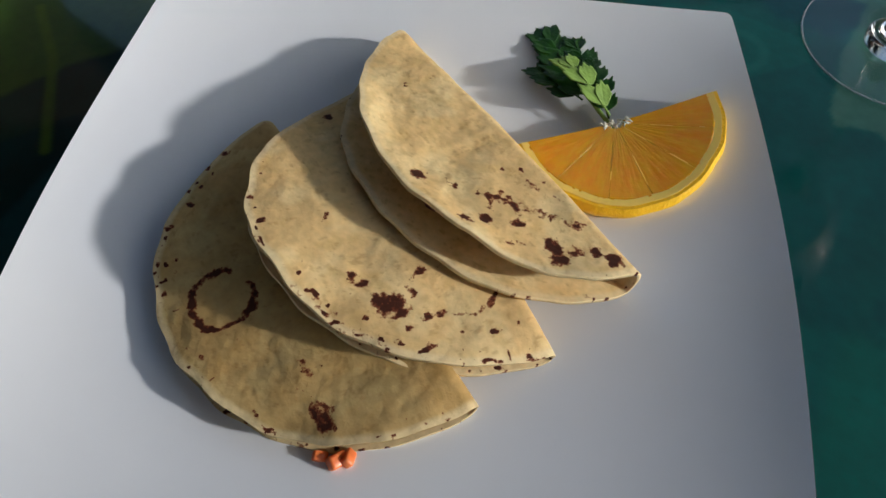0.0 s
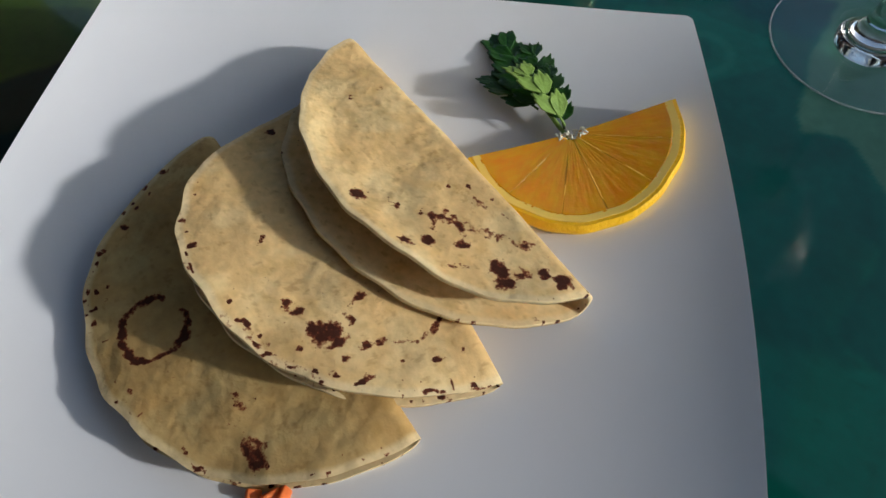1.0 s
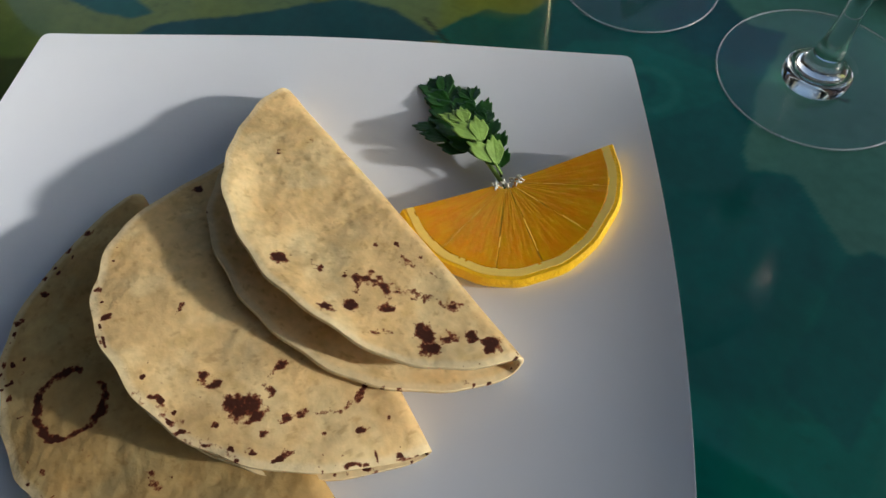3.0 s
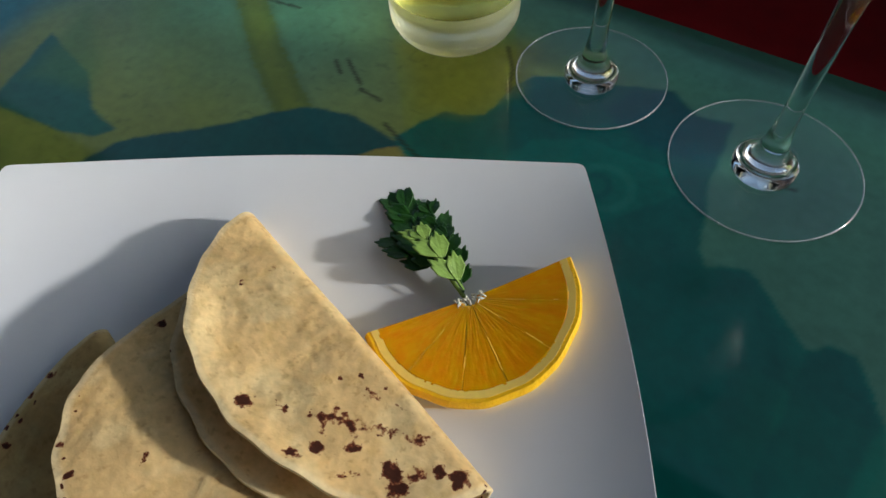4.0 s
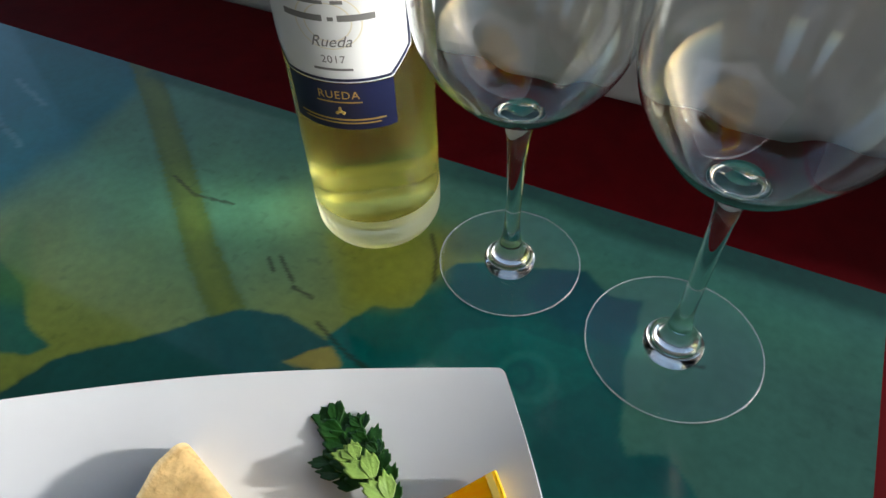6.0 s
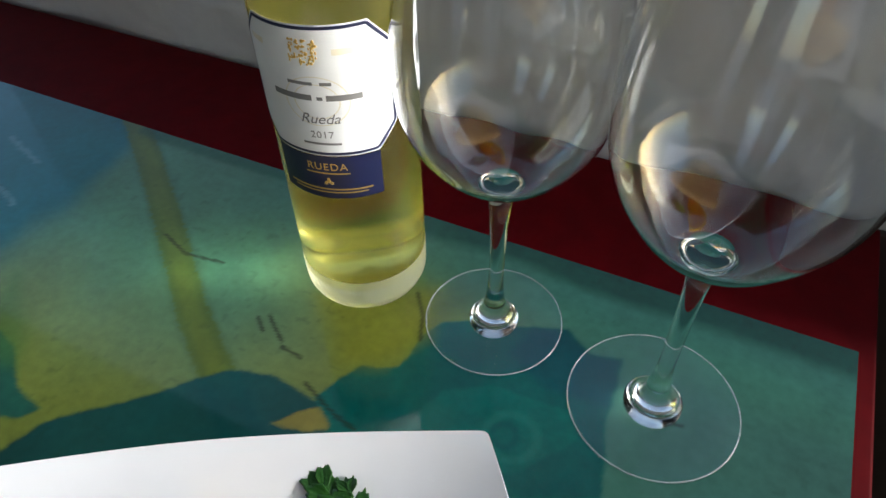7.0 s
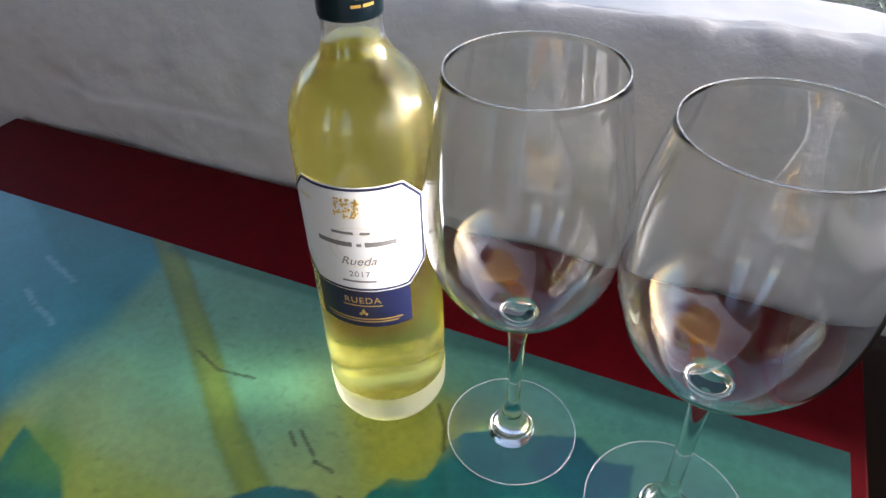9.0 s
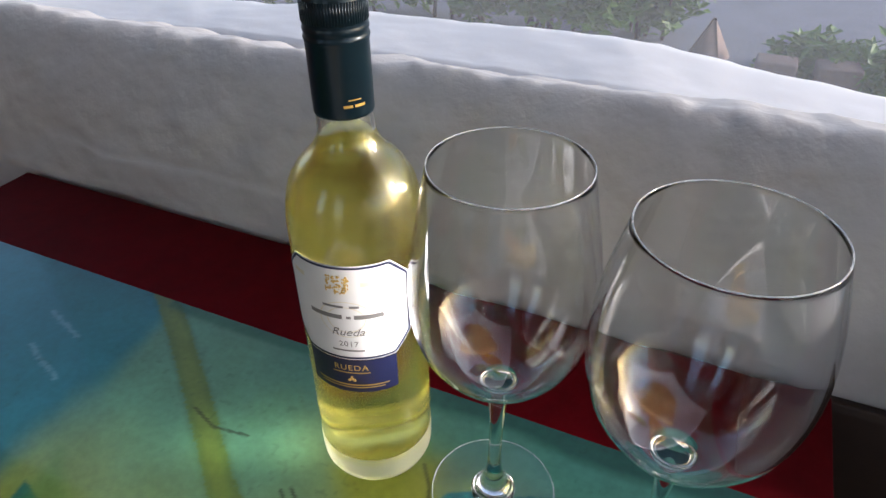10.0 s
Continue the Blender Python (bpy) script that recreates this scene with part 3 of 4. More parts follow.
# ---- folded tortillas ----
def tortilla_colours(a, w, top, marks, rings, strokes, seed):
    """Corn dough with freckles, toasted blots, rings and strokes."""
    n1, n2, n3 = fbm(a * 45, w * 45, seed), fbm(a * 160, w * 160, seed + 3), fbm(a * 420, w * 420, seed + 6)
    col = np.array(lin(221, 186, 128))[None] * (0.84 + 0.3 * n1)[:, None]
    k = step(0.48, 0.75, n1)[:, None] * 0.5
    col = col * (1 - k) + k * np.array(lin(222, 200, 150))[None]
    k = (step(0.56, 0.74, n2) * 0.35)[:, None]
    col = col * (1 - k) + k * np.array(lin(196, 160, 96))[None]
    k = (step(0.62, 0.80, fbm(a * 28, w * 28, seed + 40)) * 0.5)[:, None]
    col = col * (1 - k) + k * np.array(lin(205, 158, 98))[None]
    k = (step(0.50, 0.72, fbm(a * 75, w * 75, seed + 120)) * 0.45)[:, None]
    col = col * (1 - k) + k * np.array(lin(228, 206, 154))[None]
    k = (step(0.66, 0.74, n3) * 0.35)[:, None]
    col = col * (1 - k) + k * np.array(lin(160, 118, 66))[None]
    burn = np.zeros_like(a)
    wob = 0.35 * (n2 - 0.5)
    a0, w0 = a, w
    a = a0 + 0.0034 * (fbm(a0 * 170, w0 * 170, seed + 71) - 0.5) + 0.0016 * (n3 - 0.5)
    w = w0 + 0.0034 * (fbm(a0 * 170, w0 * 170, seed + 83) - 0.5) + 0.0016 * (fbm(a0 * 420, w0 * 420, seed + 90) - 0.5)
    patchy = step(0.36, 0.56, fbm(a0 * 150, w0 * 150, seed + 95))
    for x, y, r, dark in marks:
        d = np.hypot(a - x, w - y) / (0.84 * r) + 1.5 * wob
        burn = np.maximum(burn, np.minimum(0.22 + 0.36 * dark, 0.72 - 0.36 * d))
    for x, y, r, wide, gap in rings:
        d = abs(np.hypot(a - x, w - y) - r) / wide + wob
        ang = np.arctan2(w - y, a - x)
        broken = step(0.20, 0.36, fbm(a * 70, w * 70, seed + 9)) * step(0.25, 0.5, abs(np.angle(np.exp(1j * (ang - gap)))))
        burn = np.maximum(burn, np.clip(0.66 - 0.34 * d, 0, 0.60) * broken * (0.78 + 0.22 * patchy))
    for pts, wide, dark in strokes:
        d = line_dist(a, w, pts) / wide + wob
        burn = np.maximum(burn, np.clip(0.62 - 0.34 * d, 0, 0.18 + 0.36 * dark) * (0.30 + 0.70 * patchy))
    burn = np.where(top, burn, 0)
    a, w = a0, w0
    freckle = 0.16 * step(0.45, 0.7, fbm(a * 30, w * 30, seed + 23)) + 0.10 * step(0.93, 1.0, np.hypot(a, w) / 0.08)
    freckle = freckle + 0.36 * step(0.80, 0.92, vnoise(a * 420, w * 420, seed + 130)) * step(0.86, 0.95, np.hypot(a, w) / 0.08)
    return np.clip(col, 0, 1), np.clip(np.maximum(burn, freckle), 0, 1)


def build_taco(label, cx, cy, angle, half, depth_top, depth_low, bottom, top, bend, marks, rings, strokes, seed, gap=0.0, back=0.0, tone=1.0, shut=0.42, droop=0.0):
    """A tortilla folded in half. a runs along the fold, w across it from the lower half (negative) to the upper; bottom and top give the
    heights of both halves at the fold and at the open edge."""
    taco = thing("folded_tortilla", label, "quesadilla", pose(cx, cy, 0, 0, 0, angle), group="folded tortillas on the plate")
    rings_n, segs = 120, 440
    rho = np.r_[0.0, np.repeat(np.sin(np.linspace(0.02, 1, rings_n) * math.pi / 2), segs)]
    th = np.r_[0.0, np.tile(np.linspace(0, 2 * math.pi, segs, endpoint=False), rings_n)]
    wav = 1 + 0.010 * np.sin(5 * th + seed) + 0.004 * np.sin(11 * th + 2 * seed) + 0.006 * np.sin(23 * th + seed)
    a = np.where(np.cos(th) < 0, back or half, half) * rho * np.cos(th) * (1 + 0.4 * (wav - 1))
    w = np.where(np.sin(th) > 0, depth_top, depth_low) * rho * np.sin(th) * wav
    up = w >= 0
    e = np.clip(abs(w) / bend, 0, math.pi / 2)
    run = np.where(abs(w) < bend * math.pi / 2, bend * (1 - np.cos(e)), abs(w) - bend * (math.pi / 2 - 1))
    f = np.clip(run / max(depth_top, depth_low), 0, 1.05)
    pinch = shut + (1 - shut) * np.sqrt(np.clip(1 - (a / half) ** 2, 0, 1))
    zb = bottom[0] + (bottom[1] - bottom[0]) * f
    zt = top[0] + (top[1] - top[0]) * f ** 1.15
    zt = zb + (zt - zb) * pinch + 0.0012
    mid = (zb + zt) / 2
    z = mid + (zt - zb) / 2 * np.where(up, 1, -1) * np.sin(e)
    edge = step(0.80, 1.0, rho)
    puff = 0.0034 * (fbm(a * 26, w * 26, seed + 50) - 0.5) * step(0.0, 0.4, 1 - rho) + 0.0016 * (fbm(a * 85, w * 85, seed + 60) - 0.5)
    z = z + np.where(up, puff, 0.2 * puff) + np.where(up, gap * edge * np.sin(th), 0) + 0.0014 * edge * np.sin(7 * th + seed) * up
    z = 0.0142 + (z - 0.0142) * (1 - droop * step(-0.020, -0.080, a))
    y = -(run - bend * 0.4)
    verts = np.c_[a, y, z]
    faces = [(0, 1 + i, 1 + (i + 1) % segs) for i in range(segs)]
    faces += [(1 + r * segs + i, 1 + (r + 1) * segs + i, 1 + (r + 1) * segs + (i + 1) % segs, 1 + r * segs + (i + 1) % segs) for r in range(rings_n - 1) for i in range(segs)]
    me = mesh_of("tortilla", verts, faces)
    colours, burn = tortilla_colours(a, w, up, marks, rings, strokes, seed)
    k = (step(0.955, 0.985, rho) * 0.6)[:, None]
    paint_attr(me, "paint", tone * colours * (1 - k) + k * np.array(lin(222, 204, 162))[None])
    me.attributes.new("burn", "FLOAT", "POINT").data.foreach_set("value", burn.astype(np.float32))
    sheet = part("tortilla", me, TORTILLA, taco)
    modify(sheet, "SOLIDIFY", thickness=0.0019, offset=0.0)
    # filling between the halves
    bm = bmesh.new()
    rnd = random.Random(seed)
    for _ in range(46):
        ang = rnd.uniform(0.12, math.pi - 0.12)
        rr = rnd.uniform(0.30, 0.80)
        aa, dd = (half if math.cos(ang) > 0 else back or half) * rr * math.cos(ang), min(depth_low, depth_top) * rr * math.sin(ang)
        ff = dd / max(depth_top, depth_low)
        zb_, zt_ = bottom[0] + (bottom[1] - bottom[0]) * ff, top[0] + (top[1] - top[0]) * ff ** 1.15
        size = rnd.uniform(0.002, 0.004)
        bmesh.ops.create_icosphere(bm, subdivisions=1, radius=size, matrix=Matrix.LocRotScale((aa, -dd, zb_ + 0.42 * (zt_ - zb_)), Euler((rnd.random() * 3, rnd.random() * 3, 0)), (1.2, 0.9, max(0.25, 0.30 * (zt_ - zb_) / size))))
    tagged(part("filling", bm, DARK_FILLING, taco, "brown meat filling between the halves"), kind="stuff")
    return taco


T1_MARKS = [(-0.0545, 0.0498, 0.0022, 0.95), (-0.0609, 0.0428, 0.0018, 0.85), (-0.0489, 0.0608, 0.0016, 0.85), (-0.0354, 0.0714, 0.0015, 0.8), (-0.0234, 0.0745, 0.0014, 0.7), (-0.029, 0.0665, 0.0012, 0.6), (0.0503, 0.0479, 0.0045, 0.75), (0.0549, 0.049, 0.004, 0.7), (0.0093, 0.0737, 0.0013, 0.6), (-0.0719, 0.0264, 0.0018, 0.9), (-0.069, 0.0354, 0.0014, 0.8)]
T1_RINGS = [(-0.0072, 0.0575, 0.0116, 0.0016, -2.053)]
T1_STROKES = [([(0.0307, 0.0455), (0.0363, 0.0446)], 0.0014, 0.55), ([(0.0744, 0.0242), (0.0783, 0.0075)], 0.0011, 0.75), ([(0.0389, 0.0427), (0.0429, 0.0475)], 0.004, 0.18), ([(0.0114, 0.0639), (0.0098, 0.0587)], 0.004, 0.2)]
T2_MARKS = [(0.0447, 0.0495, 0.0055, 1), (0.041, 0.0518, 0.004, 1), (0.0472, 0.047, 0.004, 1), (0.0289, 0.0568, 0.0028, 0.8), (0.032, 0.0548, 0.0022, 0.75), (0.0554, 0.0463, 0.0016, 0.85), (0.0629, 0.0302, 0.0011, 0.7), (0.0672, 0.0194, 0.0013, 0.7), (0.0668, 0.0098, 0.0012, 0.8), (0.0436, 0.0468, 0.003, 0.95), (-0.0531, 0.0347, 0.0024, 1), (-0.0048, 0.0785, 0.0015, 0.8), (-0.0183, 0.0792, 0.0013, 0.9), (-0.0332, 0.0761, 0.0014, 0.9), (-0.0455, 0.0714, 0.0014, 0.8), (-0.0537, 0.0651, 0.0016, 0.8)]
T2_STROKES = [([(0.0029, 0.0824), (-0.0031, 0.0764)], 0.0016, 0.95), ([(0.0032, 0.0586), (-0.0008, 0.0552)], 0.0011, 0.85), ([(0.0331, 0.0399), (0.0353, 0.033)], 0.0018, 0.65), ([(0.0345, 0.0371), (0.0428, 0.041)], 0.0016, 0.65), ([(0.0524, 0.0401), (0.0536, 0.032), (0.0572, 0.0239), (0.0574, 0.0173), (0.0528, 0.0114)], 0.0013, 0.75), ([(0.068, 0.0187), (0.0669, 0.0114)], 0.0012, 0.6), ([(0.0702, 0.0425), (0.0783, 0.0212), (0.0824, 0.005)], 0.0011, 0.9)]
T3_MARKS = [(0.0034, 0.0509, 0.0032, 0.9), (0.0016, 0.0516, 0.0025, 0.85), (0.0321, 0.0407, 0.0034, 0.85), (0.0391, 0.0337, 0.0025, 0.7), (0.0556, 0.0271, 0.0042, 1), (0.0598, 0.0293, 0.0042, 1), (0.0522, 0.0257, 0.003, 0.95), (0.0594, 0.0197, 0.0028, 0.8), (0.0638, 0.0154, 0.0028, 0.75), (0.0706, 0.0107, 0.0036, 1), (0.0147, 0.0205, 0.0012, 0.7), (0.0185, 0.0137, 0.0013, 0.9), (0.0128, 0.0421, 0.0013, 0.8), (0.0281, 0.0101, 0.0013, 0.7), (0.06, 0.0229, 0.002, 0.75), (-0.0444, 0.014, 0.0018, 0.3), (-0.0452, 0.0266, 0.0016, 0.35), (0.0286, 0.05, 0.002, 0.8)]
T3_RINGS = []
T3_STROKES = [([(0.0105, 0.0431), (0.0183, 0.038), (0.0253, 0.0326), (0.0311, 0.0275)], 0.0018, 0.7), ([(0.0139, 0.0241), (0.0271, 0.0149), (0.0413, 0.0071)], 0.0016, 0.45), ([(0.0311, 0.0275), (0.0408, 0.0204), (0.0509, 0.0125)], 0.002, 0.45), ([(0.0311, 0.0395), (0.0265, 0.0345), (0.0245, 0.0292)], 0.0014, 0.75), ([(0.0273, 0.0271), (0.0334, 0.0291), (0.0394, 0.0321)], 0.0013, 0.75), ([(-0.0128, 0.0256), (-0.0091, 0.0234)], 0.0009, 0.9), ([(0.0418, 0.0448), (0.0484, 0.0344)], 0.0012, 0.55), ([(0.0442, 0.0177), (0.0555, 0.0082), (0.0658, 0.0063)], 0.0015, 0.4), ([(0.0321, 0.0283), (0.0393, 0.0313)], 0.0018, 0.6), ([(-0.0377, 0.0357), (-0.0355, 0.0243)], 0.001, 0.35), ([(0.0259, 0.0512), (0.0312, 0.0493)], 0.0014, 0.85)]
FOLD = math.degrees(math.atan2(-0.816, 0.578))
build_taco("folded corn tortilla with a toasted ring, lying on the plate", 0.0195, 0.2100, FOLD, 0.0785, 0.0815, 0.0822, (0.0142, 0.0146), (0.0275, 0.0205), 0.0042, T1_MARKS, T1_RINGS, T1_STROKES, 11, tone=np.array((0.66, 0.63, 0.53)))
build_taco("folded corn tortilla with dark blots, leaning on another one", 0.0552, 0.2379, math.degrees(math.atan2(-0.888, 0.46)), 0.0815, 0.0830, 0.0835, (0.0142, 0.0330), (0.0255, 0.0425), 0.0042, T2_MARKS, [], T2_STROKES, 23, 0.0, 0.0675, 0.94, droop=0.25)
build_taco("folded corn tortilla with toasted streaks on top of the row", 0.0800, 0.2573, FOLD, 0.0785, 0.0590, 0.0700, (0.0150, 0.0385), (0.0315, 0.0480), 0.0052, T3_MARKS, T3_RINGS, T3_STROKES, 37, 0.003, 0.0810, 1.0, 0.9, 0.12)


def build_tomato_bits():
    for k, (x, y, s) in enumerate(((0.0125, 0.1305, 0.0034), (0.0185, 0.1292, 0.0048), (0.0222, 0.1300, 0.0040))):
        bm = bmesh.new()
        bmesh.ops.create_cube(bm, size=1.0, matrix=Matrix.LocRotScale((0, 0, 0), Euler((0.4 * k, 0.5, 0.7 * k)), (s * 1.5, s, s * 0.9)))
        bmesh.ops.bevel(bm, geom=list(bm.edges), offset=s * 0.2, segments=2, profile=0.5, affect="EDGES")
        bit = part("tomato_piece", bm, FILLING)
        bit.location = (x, y, 0.0160)
        tagged(bit, "small orange-red diced tomato piece at the tortilla edge", "tomato", group="tomato pieces")


build_tomato_bits()


# ---- orange slice ----
def build_orange():
    orange = thing("orange_slice", "half slice of orange with yellow peel lying on the plate", "orange", pose(0.1275, 0.2728, 0.0200, 1.5, 0.0, 14.0))
    R, H = 0.0452, 0.0036

    def arc_band(r0, r1, z0, z1, round_out, n=72, a0=math.pi, a1=2 * math.pi):
        prof = [(r0, z0), (r1 - round_out, z0), (r1, z0 + round_out * 2), (r1 + 0.0004, (z0 + z1) / 2), (r1, z1 - round_out * 2), (r1 - round_out, z1), ((r0 + r1 - round_out) / 2, z1), (r0, z1)]
        verts, faces = [], []
        for i in range(n + 1):
            t = a0 + (a1 - a0) * i / n
            wob = 1 + 0.006 * math.sin(9 * t) + 0.004 * math.sin(17 * t)
            verts += [(r * wob * math.cos(t), r * wob * math.sin(t), z) for r, z in prof]
        m = len(prof)
        for i in range(n):
            for j in range(m):
                faces.append((i * m + j, i * m + (j + 1) % m, (i + 1) * m + (j + 1) % m, (i + 1) * m + j))
        faces += [tuple(range(m))[::-1], tuple(n * m + j for j in range(m))]
        return mesh_of("band", verts, faces, False)

    part("peel", arc_band(R - 0.0026, R, -H, H * 0.90, 0.0010), PEEL, orange, "yellow-orange peel")
    part("pith", arc_band(R - 0.0056, R - 0.0025, -H + 0.0004, H * 0.90 + 0.00022, 0.0), PITH, orange, "pale yellow pith")
    cuts = [180, 213, 246, 272, 303, 334, 360]
    for k, (d0, d1) in enumerate(zip(cuts, cuts[1:])):
        n, m = 60, 40
        verts, faces = [], []
        g = 0.0
        for i in range(m + 1):
            rr = 0.0035 + (R - 0.0052 - 0.0035) * i / m
            for j in range(n + 1):
                t = radians(d0 + g + (d1 - d0 - 2 * g) * j / n)
                grain = noise.noise(Vector((rr * 120, t * 20, k * 3.1))) + 0.4 * noise.noise(Vector((rr * 300, t * 50, k)))
                verts.append((rr * math.cos(t), rr * math.sin(t), H * 0.90 + 0.0002 + 0.00007 * grain))
        top_n = len(verts)
        verts += [(x, y, -H + 0.0006) for x, y, _ in verts]
        faces = grid_faces(n + 1, m + 1)
        faces += [tuple(top_n + q for q in f[::-1]) for f in grid_faces(n + 1, m + 1)]
        rim = list(range(n + 1)) + [i * (n + 1) + n for i in range(1, m + 1)] + [m * (n + 1) + j for j in range(n - 1, -1, -1)] + [i * (n + 1) for i in range(m - 1, 0, -1)]
        faces += [(rim[i], top_n + rim[i], top_n + rim[(i + 1) % len(rim)], rim[(i + 1) % len(rim)]) for i in range(len(rim))]
        me = mesh_of("segment", verts, faces)
        q = np.array(verts)
        ang, rad = np.arctan2(q[:, 1], q[:, 0]) + k, np.hypot(q[:, 0], q[:, 1])
        streak = fbm(ang * 13, rad * 150, 3 + k)[:, None]
        pale = step(0.55, 0.8, fbm(ang * 26, rad * 260, 30 + k))[:, None] * 0.2
        col = np.array(lin(255, 150, 0)) * (1 - streak) + np.array(lin(255, 182, 4)) * streak
        paint_attr(me, "paint", col * (1 - pale) + pale * np.array(lin(255, 206, 40)))
        part("segment", me, FLESH, orange, "juicy orange flesh")
    for d in cuts[1:-1]:
        bm = bmesh.new()
        box(bm, 0.003, -0.0003, -H + 0.0008, R - 0.0050, 0.0003, H * 0.9 + 0.00019)
        bmesh.ops.subdivide_edges(bm, edges=[e for e in bm.edges if e.calc_length() > 0.02], cuts=10, use_grid_fill=True)
        bmesh.ops.rotate(bm, verts=bm.verts, matrix=Matrix.Rotation(radians(d), 3, "Z"))
        part("membrane", bm, MEMBRANE, orange)
    rnd = random.Random(4)
    bm = bmesh.new()
    for _ in range(40):
        m = pose(rnd.uniform(-0.006, 0.006), rnd.uniform(-0.0025, 0.0012), H * 0.90 + rnd.uniform(-0.0006, 0.0004), 90 + rnd.uniform(-25, 25), 0, rnd.uniform(-70, 70))
        bmesh.ops.create_cone(bm, segments=6, radius1=0.0006, radius2=0.0002, depth=rnd.uniform(0.001, 0.0035), cap_ends=True, matrix=m)
    part("core", bm, CORE, orange, "white fibrous core")
    # the slice bends up along the plate's rising rim
    for ob in orange.children:
        for v in ob.data.vertices:
            v.co.z += 0.12 * (v.co.x + math.hypot(v.co.x, 0.018)) - 0.0015
    return orange


build_orange()


# ---- parsley ----
def leaflet(length, width, pairs, seed, curl):
    """A flat parsley leaflet along +y: a midrib with pairs of toothed lobes that point forward, and an end lobe."""
    rnd = random.Random(seed)
    rows = 40
    verts, faces = [], []
    for i in range(rows + 1):
        y = length * 0.9 * i / rows
        z = curl * length * math.sin(math.pi * 0.9 * i / rows * 0.9)
        verts += [(-0.0005, y, z), (0.0005, y, z)]
        if i:
            faces.append((2 * i - 2, 2 * i - 1, 2 * i + 1, 2 * i))

    def lobe(y0, yaw, ln, wd, lift):
        """One wedge-shaped lobe with three blunt teeth, as a fan of quads from its foot."""
        n, m = 24, 7
        k = len(verts)
        foot = 2 * max(0, min(rows, round(y0 / (length * 0.9) * rows))) + (1 if yaw < 0 else 0)
        for i in range(n + 1):
            s = 2 * i / n - 1
            reach = ln * (1 - 0.42 * abs(s) ** 1.6) * (0.92 + 0.08 * math.cos(3 * math.pi * s))
            for j in range(1, m + 1):
                r = j / m
                x, y = wd * s * r ** 0.65, reach * r
                xx, yy = x * math.cos(yaw) - y * math.sin(yaw), y0 + x * math.sin(yaw) + y * math.cos(yaw)
                t = yy / length
                z = curl * length * math.sin(math.pi * 0.9 * min(1.0, max(0.0, t))) + lift * r + 0.10 * abs(s) * wd * r + 0.0005 * noise.noise(Vector((xx * 170, yy * 170, seed)))
                verts.append((xx, yy, z))
        faces.extend(tuple(k + q for q in f) for f in grid_faces(m, n + 1))
        faces.extend((foot, k + i * m, k + (i + 1) * m) for i in range(n))

    for p in range(pairs):
        t = 0.16 + 0.62 * p / max(1, pairs - 1)
        ln = width * (1.25 - 0.75 * abs(t - 0.36)) * rnd.uniform(0.9, 1.1)
        for side in (-1, 1):
            lobe(length * (t + (0.04 if side > 0 else 0)) - 0.002, side * radians(rnd.uniform(24, 38)), 1.1 * ln, ln * 0.33, rnd.uniform(-0.0004, 0.0012))
    lobe(length * 0.74, radians(rnd.uniform(-6, 6)), length * 0.26, width * 0.40, 0.0)
    return mesh_of("leaflet", verts, faces)


def build_parsley():
    sprig = thing("parsley_sprig", "sprig of flat-leaved green parsley tucked behind the orange slice", "parsley", pose(0.1258, 0.2745, 0.0192))
    for k, (x, y, z, yaw, rx, ry, length, width, lobes, mat, curl, lab) in enumerate((
            (-0.003, 0.010, 0.001, 26, 1.0, -6, 0.058, 0.0140, 5, PARSLEY, 0.02, "dark green upper leaflet"),
            (-0.010, 0.016, 0.000, 48, 0.5, 4, 0.030, 0.0110, 3, PARSLEY, 0.03, "dark green side leaflet"),
            (0.000, 0.003, 0.004, 33, 5.0, 12, 0.038, 0.0125, 3, PARSLEY_PALE, 0.08, "pale underside of a leaflet"),
            (0.000, 0.003, 0.002, 8, 4.0, -12, 0.036, 0.0085, 4, PARSLEY, 0.08, "dark green small leaflet"),
            (-0.004, 0.020, 0.002, 14, 2.0, -6, 0.034, 0.0100, 3, PARSLEY, 0.04, "dark green side leaflet"))):
        leaf = part("leaflet", leaflet(length, width, lobes, 5 + k, curl), mat, sprig, lab)
        leaf.matrix_basis = pose(x, y, z, rx, ry, yaw)
        modify(leaf, "SOLIDIFY", thickness=0.0004, offset=0.0)
    stem = lathe("stalk", [(0, 0), (0.0011, 0.0004), (0.0009, 0.020), (0.0006, 0.034), (0, 0.0345)], 10)
    ob = part("stalk", stem, PARSLEY_PALE, sprig, "thin green stalk")
    ob.matrix_basis = pose(0.003, -0.004, 0.0, -86, 0, 28)
    return sprig


build_parsley()


# ---- bottle ----
BOTTLE = pose(0.1415, 0.484, 0.0, 0, 0.0, 0)
R_B = 0.0395


def label_patch(outline_half, z0, z1, mid_deg, radius, nz=14, na=40):
    """A patch of a cylinder's side; outline_half(z) gives the half angle in degrees at each height."""
    verts = []
    for j in range(nz + 1):
        z = z0 + (z1 - z0) * j / nz
        h = outline_half(z)
        for i in range(na + 1):
            t = radians(mid_deg - h + 2 * h * i / na)
            verts.append((radius * math.sin(t), -radius * math.cos(t), z))
    return mesh_of("patch", verts, grid_faces(na + 1, nz + 1))


